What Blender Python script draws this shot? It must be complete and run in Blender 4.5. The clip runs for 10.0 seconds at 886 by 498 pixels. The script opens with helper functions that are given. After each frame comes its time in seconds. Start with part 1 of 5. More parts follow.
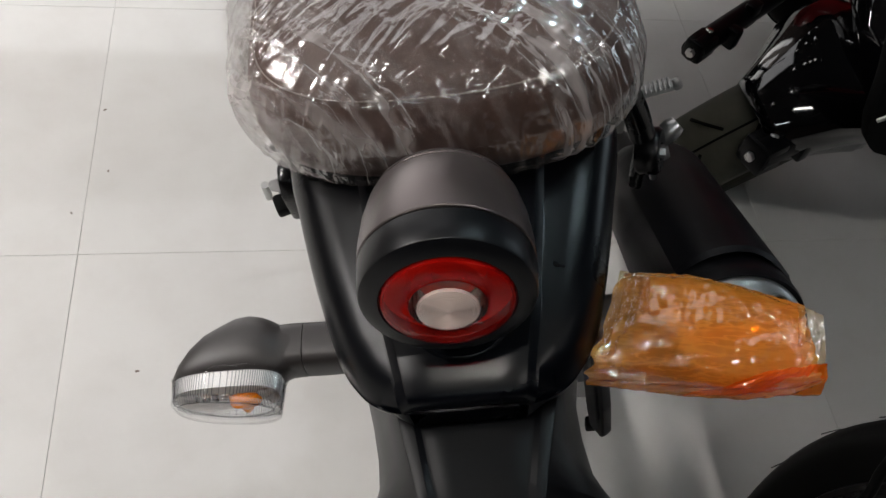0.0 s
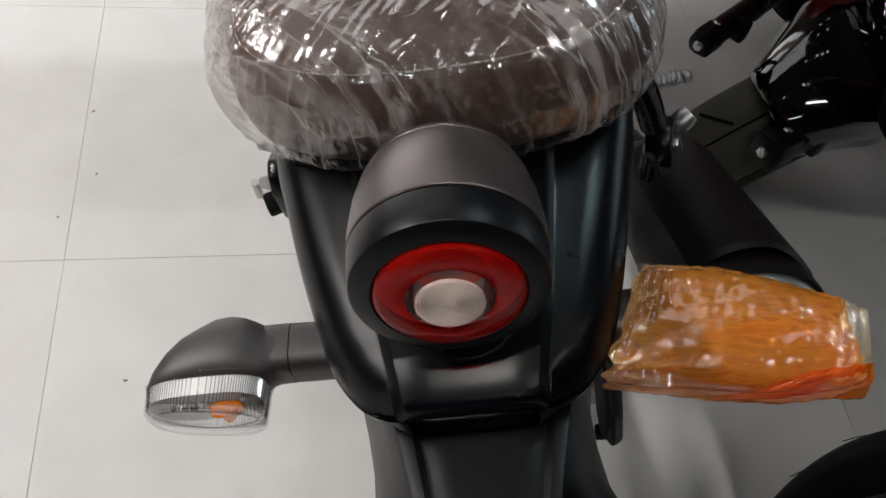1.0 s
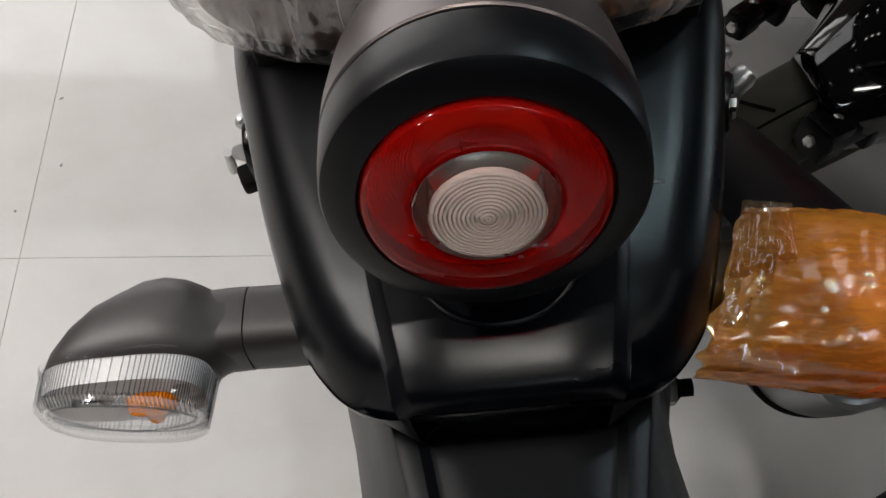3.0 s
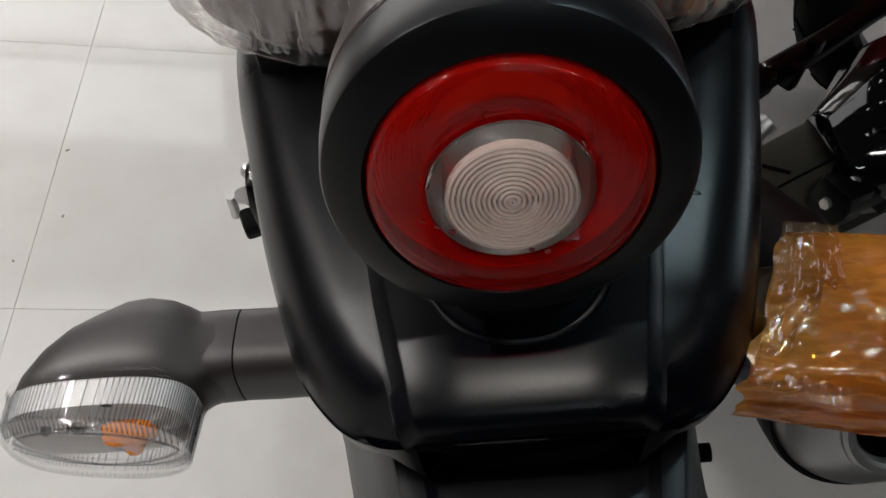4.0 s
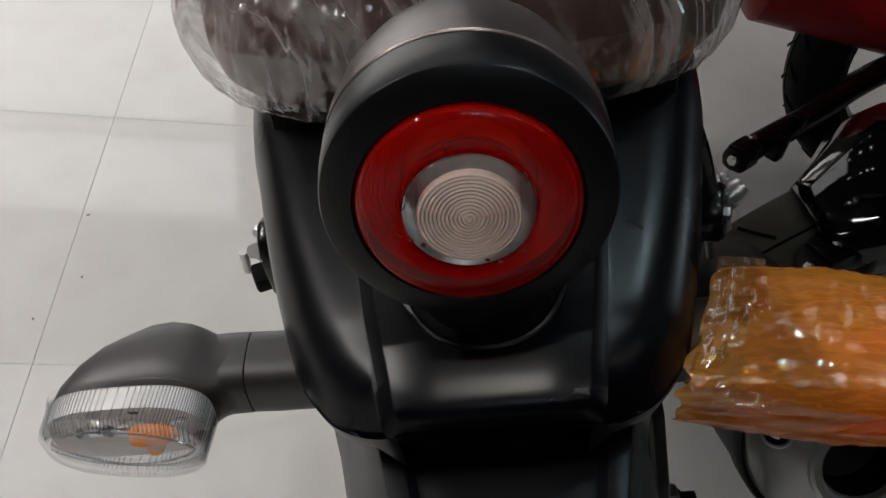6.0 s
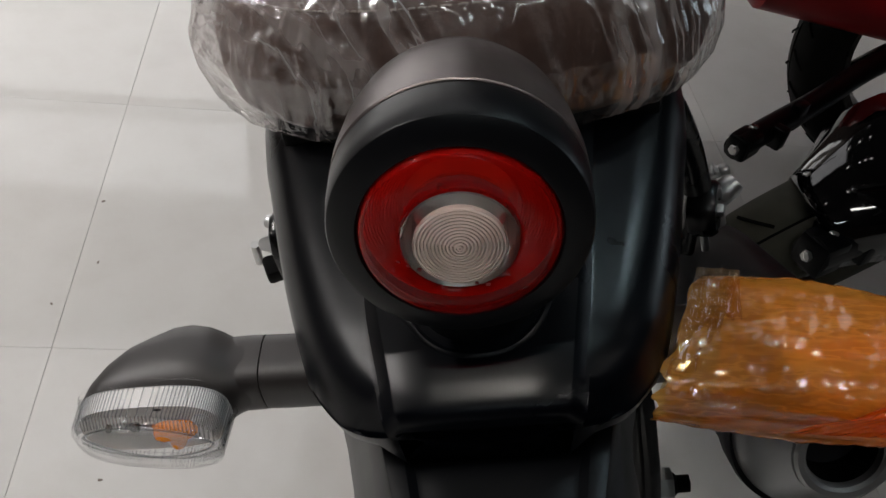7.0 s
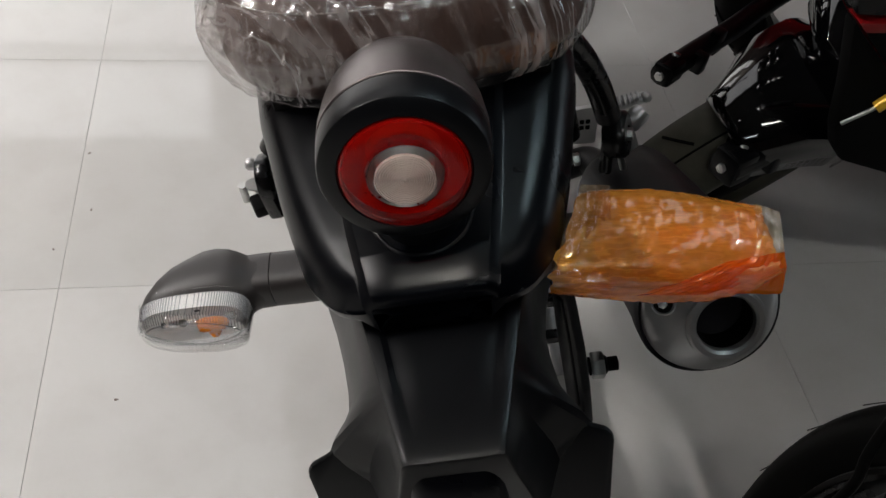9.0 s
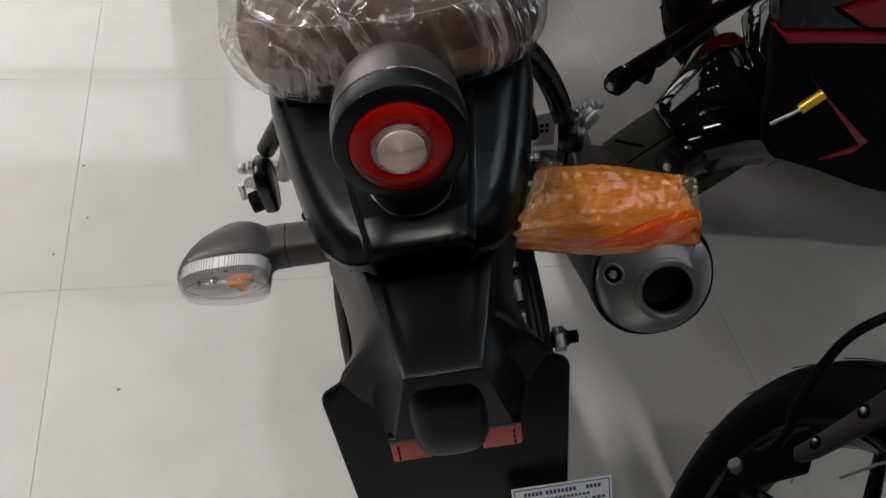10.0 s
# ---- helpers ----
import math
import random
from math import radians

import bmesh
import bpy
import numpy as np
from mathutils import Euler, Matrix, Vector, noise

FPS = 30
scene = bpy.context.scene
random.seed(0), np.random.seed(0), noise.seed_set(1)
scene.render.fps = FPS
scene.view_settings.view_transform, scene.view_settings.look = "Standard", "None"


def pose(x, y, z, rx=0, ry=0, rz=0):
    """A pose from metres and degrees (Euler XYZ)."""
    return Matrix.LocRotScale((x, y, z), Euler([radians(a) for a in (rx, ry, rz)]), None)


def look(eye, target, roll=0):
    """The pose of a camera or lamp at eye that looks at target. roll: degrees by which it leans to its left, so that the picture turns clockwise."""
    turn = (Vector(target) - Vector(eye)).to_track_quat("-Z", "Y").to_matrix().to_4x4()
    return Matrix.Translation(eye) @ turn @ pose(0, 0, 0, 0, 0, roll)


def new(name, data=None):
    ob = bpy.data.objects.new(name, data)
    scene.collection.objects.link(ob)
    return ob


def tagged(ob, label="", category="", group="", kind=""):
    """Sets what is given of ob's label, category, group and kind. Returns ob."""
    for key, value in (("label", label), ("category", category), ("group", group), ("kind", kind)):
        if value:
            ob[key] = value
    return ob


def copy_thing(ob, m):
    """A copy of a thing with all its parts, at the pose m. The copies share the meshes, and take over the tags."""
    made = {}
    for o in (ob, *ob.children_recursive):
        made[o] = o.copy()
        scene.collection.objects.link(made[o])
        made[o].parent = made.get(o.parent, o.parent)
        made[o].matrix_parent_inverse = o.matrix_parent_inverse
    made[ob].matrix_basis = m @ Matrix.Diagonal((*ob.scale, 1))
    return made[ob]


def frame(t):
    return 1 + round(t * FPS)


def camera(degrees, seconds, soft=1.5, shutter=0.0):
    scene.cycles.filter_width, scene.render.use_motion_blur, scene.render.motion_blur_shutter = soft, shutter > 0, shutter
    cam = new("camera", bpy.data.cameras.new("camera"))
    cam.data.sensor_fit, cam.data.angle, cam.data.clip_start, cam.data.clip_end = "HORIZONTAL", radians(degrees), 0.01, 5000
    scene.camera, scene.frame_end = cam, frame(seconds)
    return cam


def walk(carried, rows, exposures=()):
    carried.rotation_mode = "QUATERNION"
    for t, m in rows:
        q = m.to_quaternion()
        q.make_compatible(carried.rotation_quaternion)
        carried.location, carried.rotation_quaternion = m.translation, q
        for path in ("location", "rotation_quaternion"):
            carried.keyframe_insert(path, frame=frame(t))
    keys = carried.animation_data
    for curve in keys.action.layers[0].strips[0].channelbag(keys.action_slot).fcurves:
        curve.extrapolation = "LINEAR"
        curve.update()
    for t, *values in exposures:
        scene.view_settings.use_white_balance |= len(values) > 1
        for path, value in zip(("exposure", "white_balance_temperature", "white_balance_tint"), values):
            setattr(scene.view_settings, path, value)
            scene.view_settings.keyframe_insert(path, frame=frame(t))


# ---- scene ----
cam = camera(53.3, 10.0)
PATH = [
    (0, (-0.248, 0.041, 1.235), (0.076, 1.165, -0.388), 12.0),
    (0.5, (-0.246, 0.05, 1.214), (0.081, 1.182, -0.402), 11.9),
    (1, (-0.24, 0.062, 1.187), (0.084, 1.202, -0.424), 11.4),
    (1.5, (-0.236, 0.075, 1.157), (0.09, 1.227, -0.445), 11.4),
    (2, (-0.236, 0.091, 1.124), (0.111, 1.252, -0.467), 12.5),
    (2.5, (-0.231, 0.109, 1.08), (0.106, 1.277, -0.508), 11.9),
    (4, (-0.224, 0.118, 1.004), (0.1, 1.444, -0.458), 11.6),
    (4.5, (-0.226, 0.106, 1.004), (0.094, 1.506, -0.389), 11.0),
    (5, (-0.223, 0.089, 1.011), (0.09, 1.514, -0.357), 10.7),
    (5.5, (-0.221, 0.075, 1.02), (0.083, 1.524, -0.325), 10.5),
    (7, (-0.221, 0.056, 1.064), (0.056, 1.469, -0.324), 10.2),
    (7.5, (-0.223, 0.043, 1.085), (0.052, 1.413, -0.346), 9.5),
    (8, (-0.223, 0.026, 1.104), (0.058, 1.384, -0.337), 9.0),
    (8.5, (-0.231, -0.006, 1.136), (0.092, 1.286, -0.355), 10.4),
    (9, (-0.235, -0.054, 1.175), (0.113, 1.234, -0.315), 9.8),
    (9.5, (-0.247, -0.108, 1.216), (0.143, 1.192, -0.254), 10.2),
    (10, (-0.273, -0.166, 1.24), (0.15, 1.146, -0.208), 10.7),
]
walk(cam, [(t, look(eye, target, roll)) for t, eye, target, roll in PATH],
     [(0, -0.15), (2.5, -0.19), (4, -0.28), (5, -0.42), (5.5, -0.44), (7, -0.53), (8, -0.41), (9.5, -0.33), (10, -0.37)])

# ---- world and light ----
world = bpy.data.worlds.new("world")
scene.world = world
world.use_nodes = True
wn = world.node_tree
sky = wn.nodes.new("ShaderNodeTexSky")
sky.sky_type, sky.sun_disc = "NISHITA", False
sky.sun_elevation, sky.sun_rotation = radians(35), radians(-20)
wn.nodes["Background"].inputs["Strength"].default_value = 0.1
wn.links.new(sky.outputs[0], wn.nodes["Background"].inputs["Color"])
scene.view_settings.exposure = 0.0

CEILING = 3.3
WARM, COOL = (1.0, 0.953, 0.92), (0.78, 0.95, 1.0)
TUBES = [(-2.8, 0.85, 0), (-4.2, -1.4, 0), (-4.4, 2.6, 0), (-0.4, -2.3, 90), (0.9, -0.8, 90), (2.6, -0.6, 0)]
WATTS = [(142, WARM), (40, WARM), (40, WARM), (8, COOL), (12, (1.0, 0.97, 0.92)), (1, COOL)]
# narrow beams added to raise a highlight on the tail cowl alone
ADDED_BEAMS = [((-0.68, -0.15), (-0.158, 0.250, 0.79), 150, (1.0, 0.96, 0.88), 6.5), ((0.95, 1.30), (-0.06, 0.36, 0.83), 75, (0.70, 0.92, 1.0), 20)]


def area_lamp(name, m, power, sx, sy, colour):
    lamp = bpy.data.lights.new(name, "AREA")
    lamp.shape, lamp.size, lamp.size_y, lamp.energy, lamp.color = "RECTANGLE", sx, sy, power, colour
    ob = new(name, lamp)
    ob.matrix_world = m
    return ob


for (x, y, turn), (watts, colour) in zip(TUBES, WATTS):
    area_lamp("tube_light", pose(x, y, CEILING - 0.09, 0, 0, turn), watts, 0.12, 1.2, colour)
for (x, y), aim, watts, colour, cone in ADDED_BEAMS:
    lamp = bpy.data.lights.new("added_beam", "SPOT")
    lamp.energy, lamp.color, lamp.spot_size, lamp.spot_blend, lamp.shadow_soft_size = watts, colour, radians(cone), 1.0, 0.05
    new("added_beam", lamp).matrix_world = look((x, y, CEILING - 0.02), aim)


# ---- materials ----
def nodes_of(name):
    m = bpy.data.materials.new(name)
    m.use_nodes = True
    return m, m.node_tree.nodes, m.node_tree.links


def coords(n, l, scale=(1, 1, 1)):
    c, mp = n.new("ShaderNodeTexCoord"), n.new("ShaderNodeMapping")
    l.new(c.outputs["Object"], mp.inputs["Vector"])
    mp.inputs["Scale"].default_value = scale
    return mp.outputs[0]


def noise_node(n, l, vec, scale, detail=4.0, rough=0.6):
    t = n.new("ShaderNodeTexNoise")
    t.inputs["Scale"].default_value, t.inputs["Detail"].default_value, t.inputs["Roughness"].default_value = scale, detail, rough
    l.new(vec, t.inputs["Vector"])
    return t.outputs["Fac"]


def ramp(n, l, fac, a, b, lo=0.3, hi=0.7):
    r = n.new("ShaderNodeValToRGB")
    r.color_ramp.elements[0].position, r.color_ramp.elements[1].position = lo, hi
    r.color_ramp.elements[0].color, r.color_ramp.elements[1].color = (*a, 1), (*b, 1)
    l.new(fac, r.inputs[0])
    return r.outputs[0]


def surface(name, dark, light, rough=0.5, metal=0.0, grain=900.0, bump=0.05, large=14.0, coat=0.0, rough_var=0.1, spec=0.5):
    """A painted, moulded or polished surface: colour varies at a large scale, fine grain gives relief."""
    m, n, l = nodes_of(name)
    p, v = n["Principled BSDF"], coords(n, l)
    big, fine = noise_node(n, l, v, large), noise_node(n, l, v, grain, 2.0)
    l.new(ramp(n, l, big, dark, light), p.inputs["Base Color"])
    rr = n.new("ShaderNodeMapRange")
    rr.inputs["To Min"].default_value, rr.inputs["To Max"].default_value = max(0.02, rough - rough_var), min(1, rough + rough_var)
    l.new(big, rr.inputs["Value"])
    l.new(rr.outputs[0], p.inputs["Roughness"])
    p.inputs["Metallic"].default_value, p.inputs["Coat Weight"].default_value = metal, coat
    p.inputs["Coat Roughness"].default_value, p.inputs["Specular IOR Level"].default_value = 0.05, spec
    if bump > 0:
        b = n.new("ShaderNodeBump")
        b.inputs["Strength"].default_value, b.inputs["Distance"].default_value = bump, 0.001
        l.new(fine, b.inputs["Height"])
        l.new(b.outputs[0], p.inputs["Normal"])
    return m


def film_sheet(name, tint, gloss=0.12, rough=0.12, haze=0.04, haze_colour=(0.9, 0.88, 0.86), bump=0.3, scale=60.0, ior=1.5, crease_glint=0.0, crease_scale=30.0, stretch=(1, 1, 1), turn=0.0, facets=()):
    """Thin clear plastic: light passes tinted, the rest glints."""
    m, n, l = nodes_of(name)
    n.remove(n["Principled BSDF"])
    v = coords(n, l)
    wr, b = noise_node(n, l, v, scale, 4.0, 0.6), n.new("ShaderNodeBump")
    wr.node.noise_type = "RIDGED_MULTIFRACTAL"
    b.inputs["Strength"].default_value, b.inputs["Distance"].default_value = bump, 0.004
    l.new(wr, b.inputs["Height"])
    normal = b.outputs[0]
    for size, tilt in facets:  # small flat facets, each tilted its own way
        warp, way, vo = n.new("ShaderNodeMapping"), n.new("ShaderNodeVectorMath"), n.new("ShaderNodeTexVoronoi")
        warp.inputs["Rotation"].default_value, warp.inputs["Scale"].default_value = (0, 0, radians(turn)), stretch
        l.new(v, warp.inputs["Vector"])
        nt = n.new("ShaderNodeTexNoise")
        nt.inputs["Scale"].default_value = 0.35 / size
        l.new(warp.outputs[0], nt.inputs["Vector"])
        way.operation = "MULTIPLY_ADD"
        way.inputs[1].default_value = (size * 1.6,) * 3
        l.new(nt.outputs["Color"], way.inputs[0])
        l.new(warp.outputs[0], way.inputs[2])
        vo.inputs["Scale"].default_value = 1.0 / size
        l.new(way.outputs[0], vo.inputs["Vector"])
        off, lean, unit = n.new("ShaderNodeVectorMath"), n.new("ShaderNodeVectorMath"), n.new("ShaderNodeVectorMath")
        off.operation, lean.operation, unit.operation = "SUBTRACT", "MULTIPLY_ADD", "NORMALIZE"
        off.inputs[1].default_value, lean.inputs[1].default_value = (0.5, 0.5, 0.5), (tilt,) * 3
        l.new(vo.outputs["Color"], off.inputs[0])
        l.new(off.outputs[0], lean.inputs[0])
        l.new(normal, lean.inputs[2])
        l.new(lean.outputs[0], unit.inputs[0])
        normal = unit.outputs[0]
    veil = None
    if crease_glint > 0:  # crease whitening and fold glints put into the colour along a stretched noise's contours
        mp, turned, lines = n.new("ShaderNodeMapping"), n.new("ShaderNodeMapping"), []
        turned.inputs["Rotation"].default_value = (0, 0, radians(turn))
        l.new(v, turned.inputs["Vector"])
        mp.inputs["Scale"].default_value = stretch
        l.new(turned.outputs[0], mp.inputs["Vector"])
        for k, width in ((1.0, 0.045), (2.7, 0.06)):
            off, mr = n.new("ShaderNodeMath"), n.new("ShaderNodeMapRange")
            off.operation = "SUBTRACT"
            off.inputs[1].default_value = 0.5
            l.new(noise_node(n, l, mp.outputs[0], crease_scale * k, 3.0, 0.55), off.inputs[0])
            ab = n.new("ShaderNodeMath")
            ab.operation = "ABSOLUTE"
            l.new(off.outputs[0], ab.inputs[0])
            mr.interpolation_type = "SMOOTHSTEP"
            mr.inputs["From Max"].default_value, mr.inputs["To Min"].default_value, mr.inputs["To Max"].default_value = width, 1.0, 0.0
            l.new(ab.outputs[0], mr.inputs["Value"])
            lines.append(mr.outputs[0])
        patch = n.new("ShaderNodeMapRange")
        patch.inputs["From Min"].default_value, patch.inputs["From Max"].default_value = 0.32, 0.62
        l.new(noise_node(n, l, mp.outputs[0], crease_scale * 0.35, 2.0), patch.inputs["Value"])
        both, times, veil = n.new("ShaderNodeMath"), n.new("ShaderNodeMath"), n.new("ShaderNodeMath")
        both.operation, times.operation, veil.operation = "MAXIMUM", "MULTIPLY", "MULTIPLY_ADD"
        l.new(lines[0], both.inputs[0])
        l.new(lines[1], both.inputs[1])
        l.new(both.outputs[0], times.inputs[0])
        l.new(patch.outputs[0], times.inputs[1])
        l.new(times.outputs[0], veil.inputs[0])
        veil.inputs[1].default_value, veil.inputs[2].default_value = crease_glint, haze
    tr, gl, tl = n.new("ShaderNodeBsdfTransparent"), n.new("ShaderNodeBsdfGlossy"), n.new("ShaderNodeBsdfTranslucent")
    dd, df = n.new("ShaderNodeBsdfDiffuse"), n.new("ShaderNodeMixShader")
    dd.inputs["Color"].default_value = (*haze_colour, 1)
    l.new(tl.outputs[0], df.inputs[1])
    l.new(dd.outputs[0], df.inputs[2])
    l.new(normal, dd.inputs["Normal"])
    tr.inputs["Color"].default_value, gl.inputs["Roughness"].default_value = (*tint, 1), rough
    tl.inputs["Color"].default_value = (*haze_colour, 1)
    fr, add = n.new("ShaderNodeFresnel"), n.new("ShaderNodeMath")
    fr.inputs["IOR"].default_value = ior
    l.new(normal, gl.inputs["Normal"])
    add.inputs[1].default_value, add.use_clamp = gloss, True
    l.new(fr.outputs[0], add.inputs[0])
    m1, m2 = n.new("ShaderNodeMixShader"), n.new("ShaderNodeMixShader")
    if veil:
        l.new(veil.outputs[0], m1.inputs[0])
    else:
        m1.inputs[0].default_value = haze
    l.new(tr.outputs[0], m1.inputs[1])
    l.new(df.outputs[0], m1.inputs[2])
    cap = n.new("ShaderNodeMath")
    cap.operation = "MINIMUM"
    cap.inputs[1].default_value = 0.35
    l.new(add.outputs[0], cap.inputs[0])
    l.new(cap.outputs[0], m2.inputs[0])
    l.new(m1.outputs[0], m2.inputs[1])
    l.new(gl.outputs[0], m2.inputs[2])
    l.new(m2.outputs[0], n["Material Output"].inputs["Surface"])
    return m


def glow(name, colour, strength):
    m, n, l = nodes_of(name)
    p = n["Principled BSDF"]
    p.inputs["Base Color"].default_value = (*colour, 1)
    p.inputs["Emission Color"].default_value, p.inputs["Emission Strength"].default_value = (*colour, 1), strength
    return m


def tile_material():
    m, n, l = nodes_of("polished_tile")
    p, v = n["Principled BSDF"], coords(n, l)
    info, big, cloud = n.new("ShaderNodeObjectInfo"), noise_node(n, l, v, 3.0, 6.0), noise_node(n, l, v, 40.0, 3.0)
    mix = n.new("ShaderNodeMix")
    mix.data_type = "RGBA"
    l.new(info.outputs["Random"], mix.inputs["Factor"])
    l.new(ramp(n, l, big, (0.592, 0.58, 0.562), (0.672, 0.66, 0.642)), mix.inputs["A"])
    l.new(ramp(n, l, big, (0.612, 0.60, 0.582), (0.652, 0.645, 0.627)), mix.inputs["B"])
    vo, sm, dirt = n.new("ShaderNodeTexVoronoi"), n.new("ShaderNodeMapRange"), n.new("ShaderNodeMix")
    vo.inputs["Scale"].default_value = 4.2
    l.new(v, vo.inputs["Vector"])
    sm.inputs["From Min"].default_value, sm.inputs["From Max"].default_value, sm.inputs["To Min"].default_value, sm.inputs["To Max"].default_value = 0.010, 0.028, 0.55, 0.0
    l.new(vo.outputs["Distance"], sm.inputs["Value"])
    dirt.data_type = "RGBA"
    dirt.inputs["B"].default_value = (0.20, 0.17, 0.15, 1)
    l.new(sm.outputs[0], dirt.inputs["Factor"])
    l.new(mix.outputs["Result"], dirt.inputs["A"])
    film = n.new("ShaderNodeMix")
    film.data_type, film.blend_type = "RGBA", "MULTIPLY"
    film.inputs["Factor"].default_value = 1.0
    l.new(dirt.outputs["Result"], film.inputs["A"])
    l.new(ramp(n, l, noise_node(n, l, v, 11.0, 5.0, 0.65), (0.965, 0.96, 0.955), (1.0, 1.0, 1.0), 0.30, 0.55), film.inputs["B"])
    l.new(film.outputs["Result"], p.inputs["Base Color"])
    r = n.new("ShaderNodeMapRange")
    r.inputs["To Min"].default_value, r.inputs["To Max"].default_value = 0.026, 0.07
    l.new(cloud, r.inputs["Value"])
    l.new(r.outputs[0], p.inputs["Roughness"])
    return m


def leather():
    m, n, l = nodes_of("brown_leather")
    p, v = n["Principled BSDF"], coords(n, l)
    vo = n.new("ShaderNodeTexVoronoi")
    vo.inputs["Scale"].default_value = 700
    l.new(v, vo.inputs["Vector"])
    l.new(ramp(n, l, noise_node(n, l, v, 25.0), (0.060, 0.031, 0.023), (0.100, 0.053, 0.039)), p.inputs["Base Color"])
    b = n.new("ShaderNodeBump")
    b.inputs["Strength"].default_value, b.inputs["Distance"].default_value = 0.25, 0.0006
    l.new(vo.outputs["Distance"], b.inputs["Height"])
    l.new(b.outputs[0], p.inputs["Normal"])
    p.inputs["Roughness"].default_value = 0.5
    return m


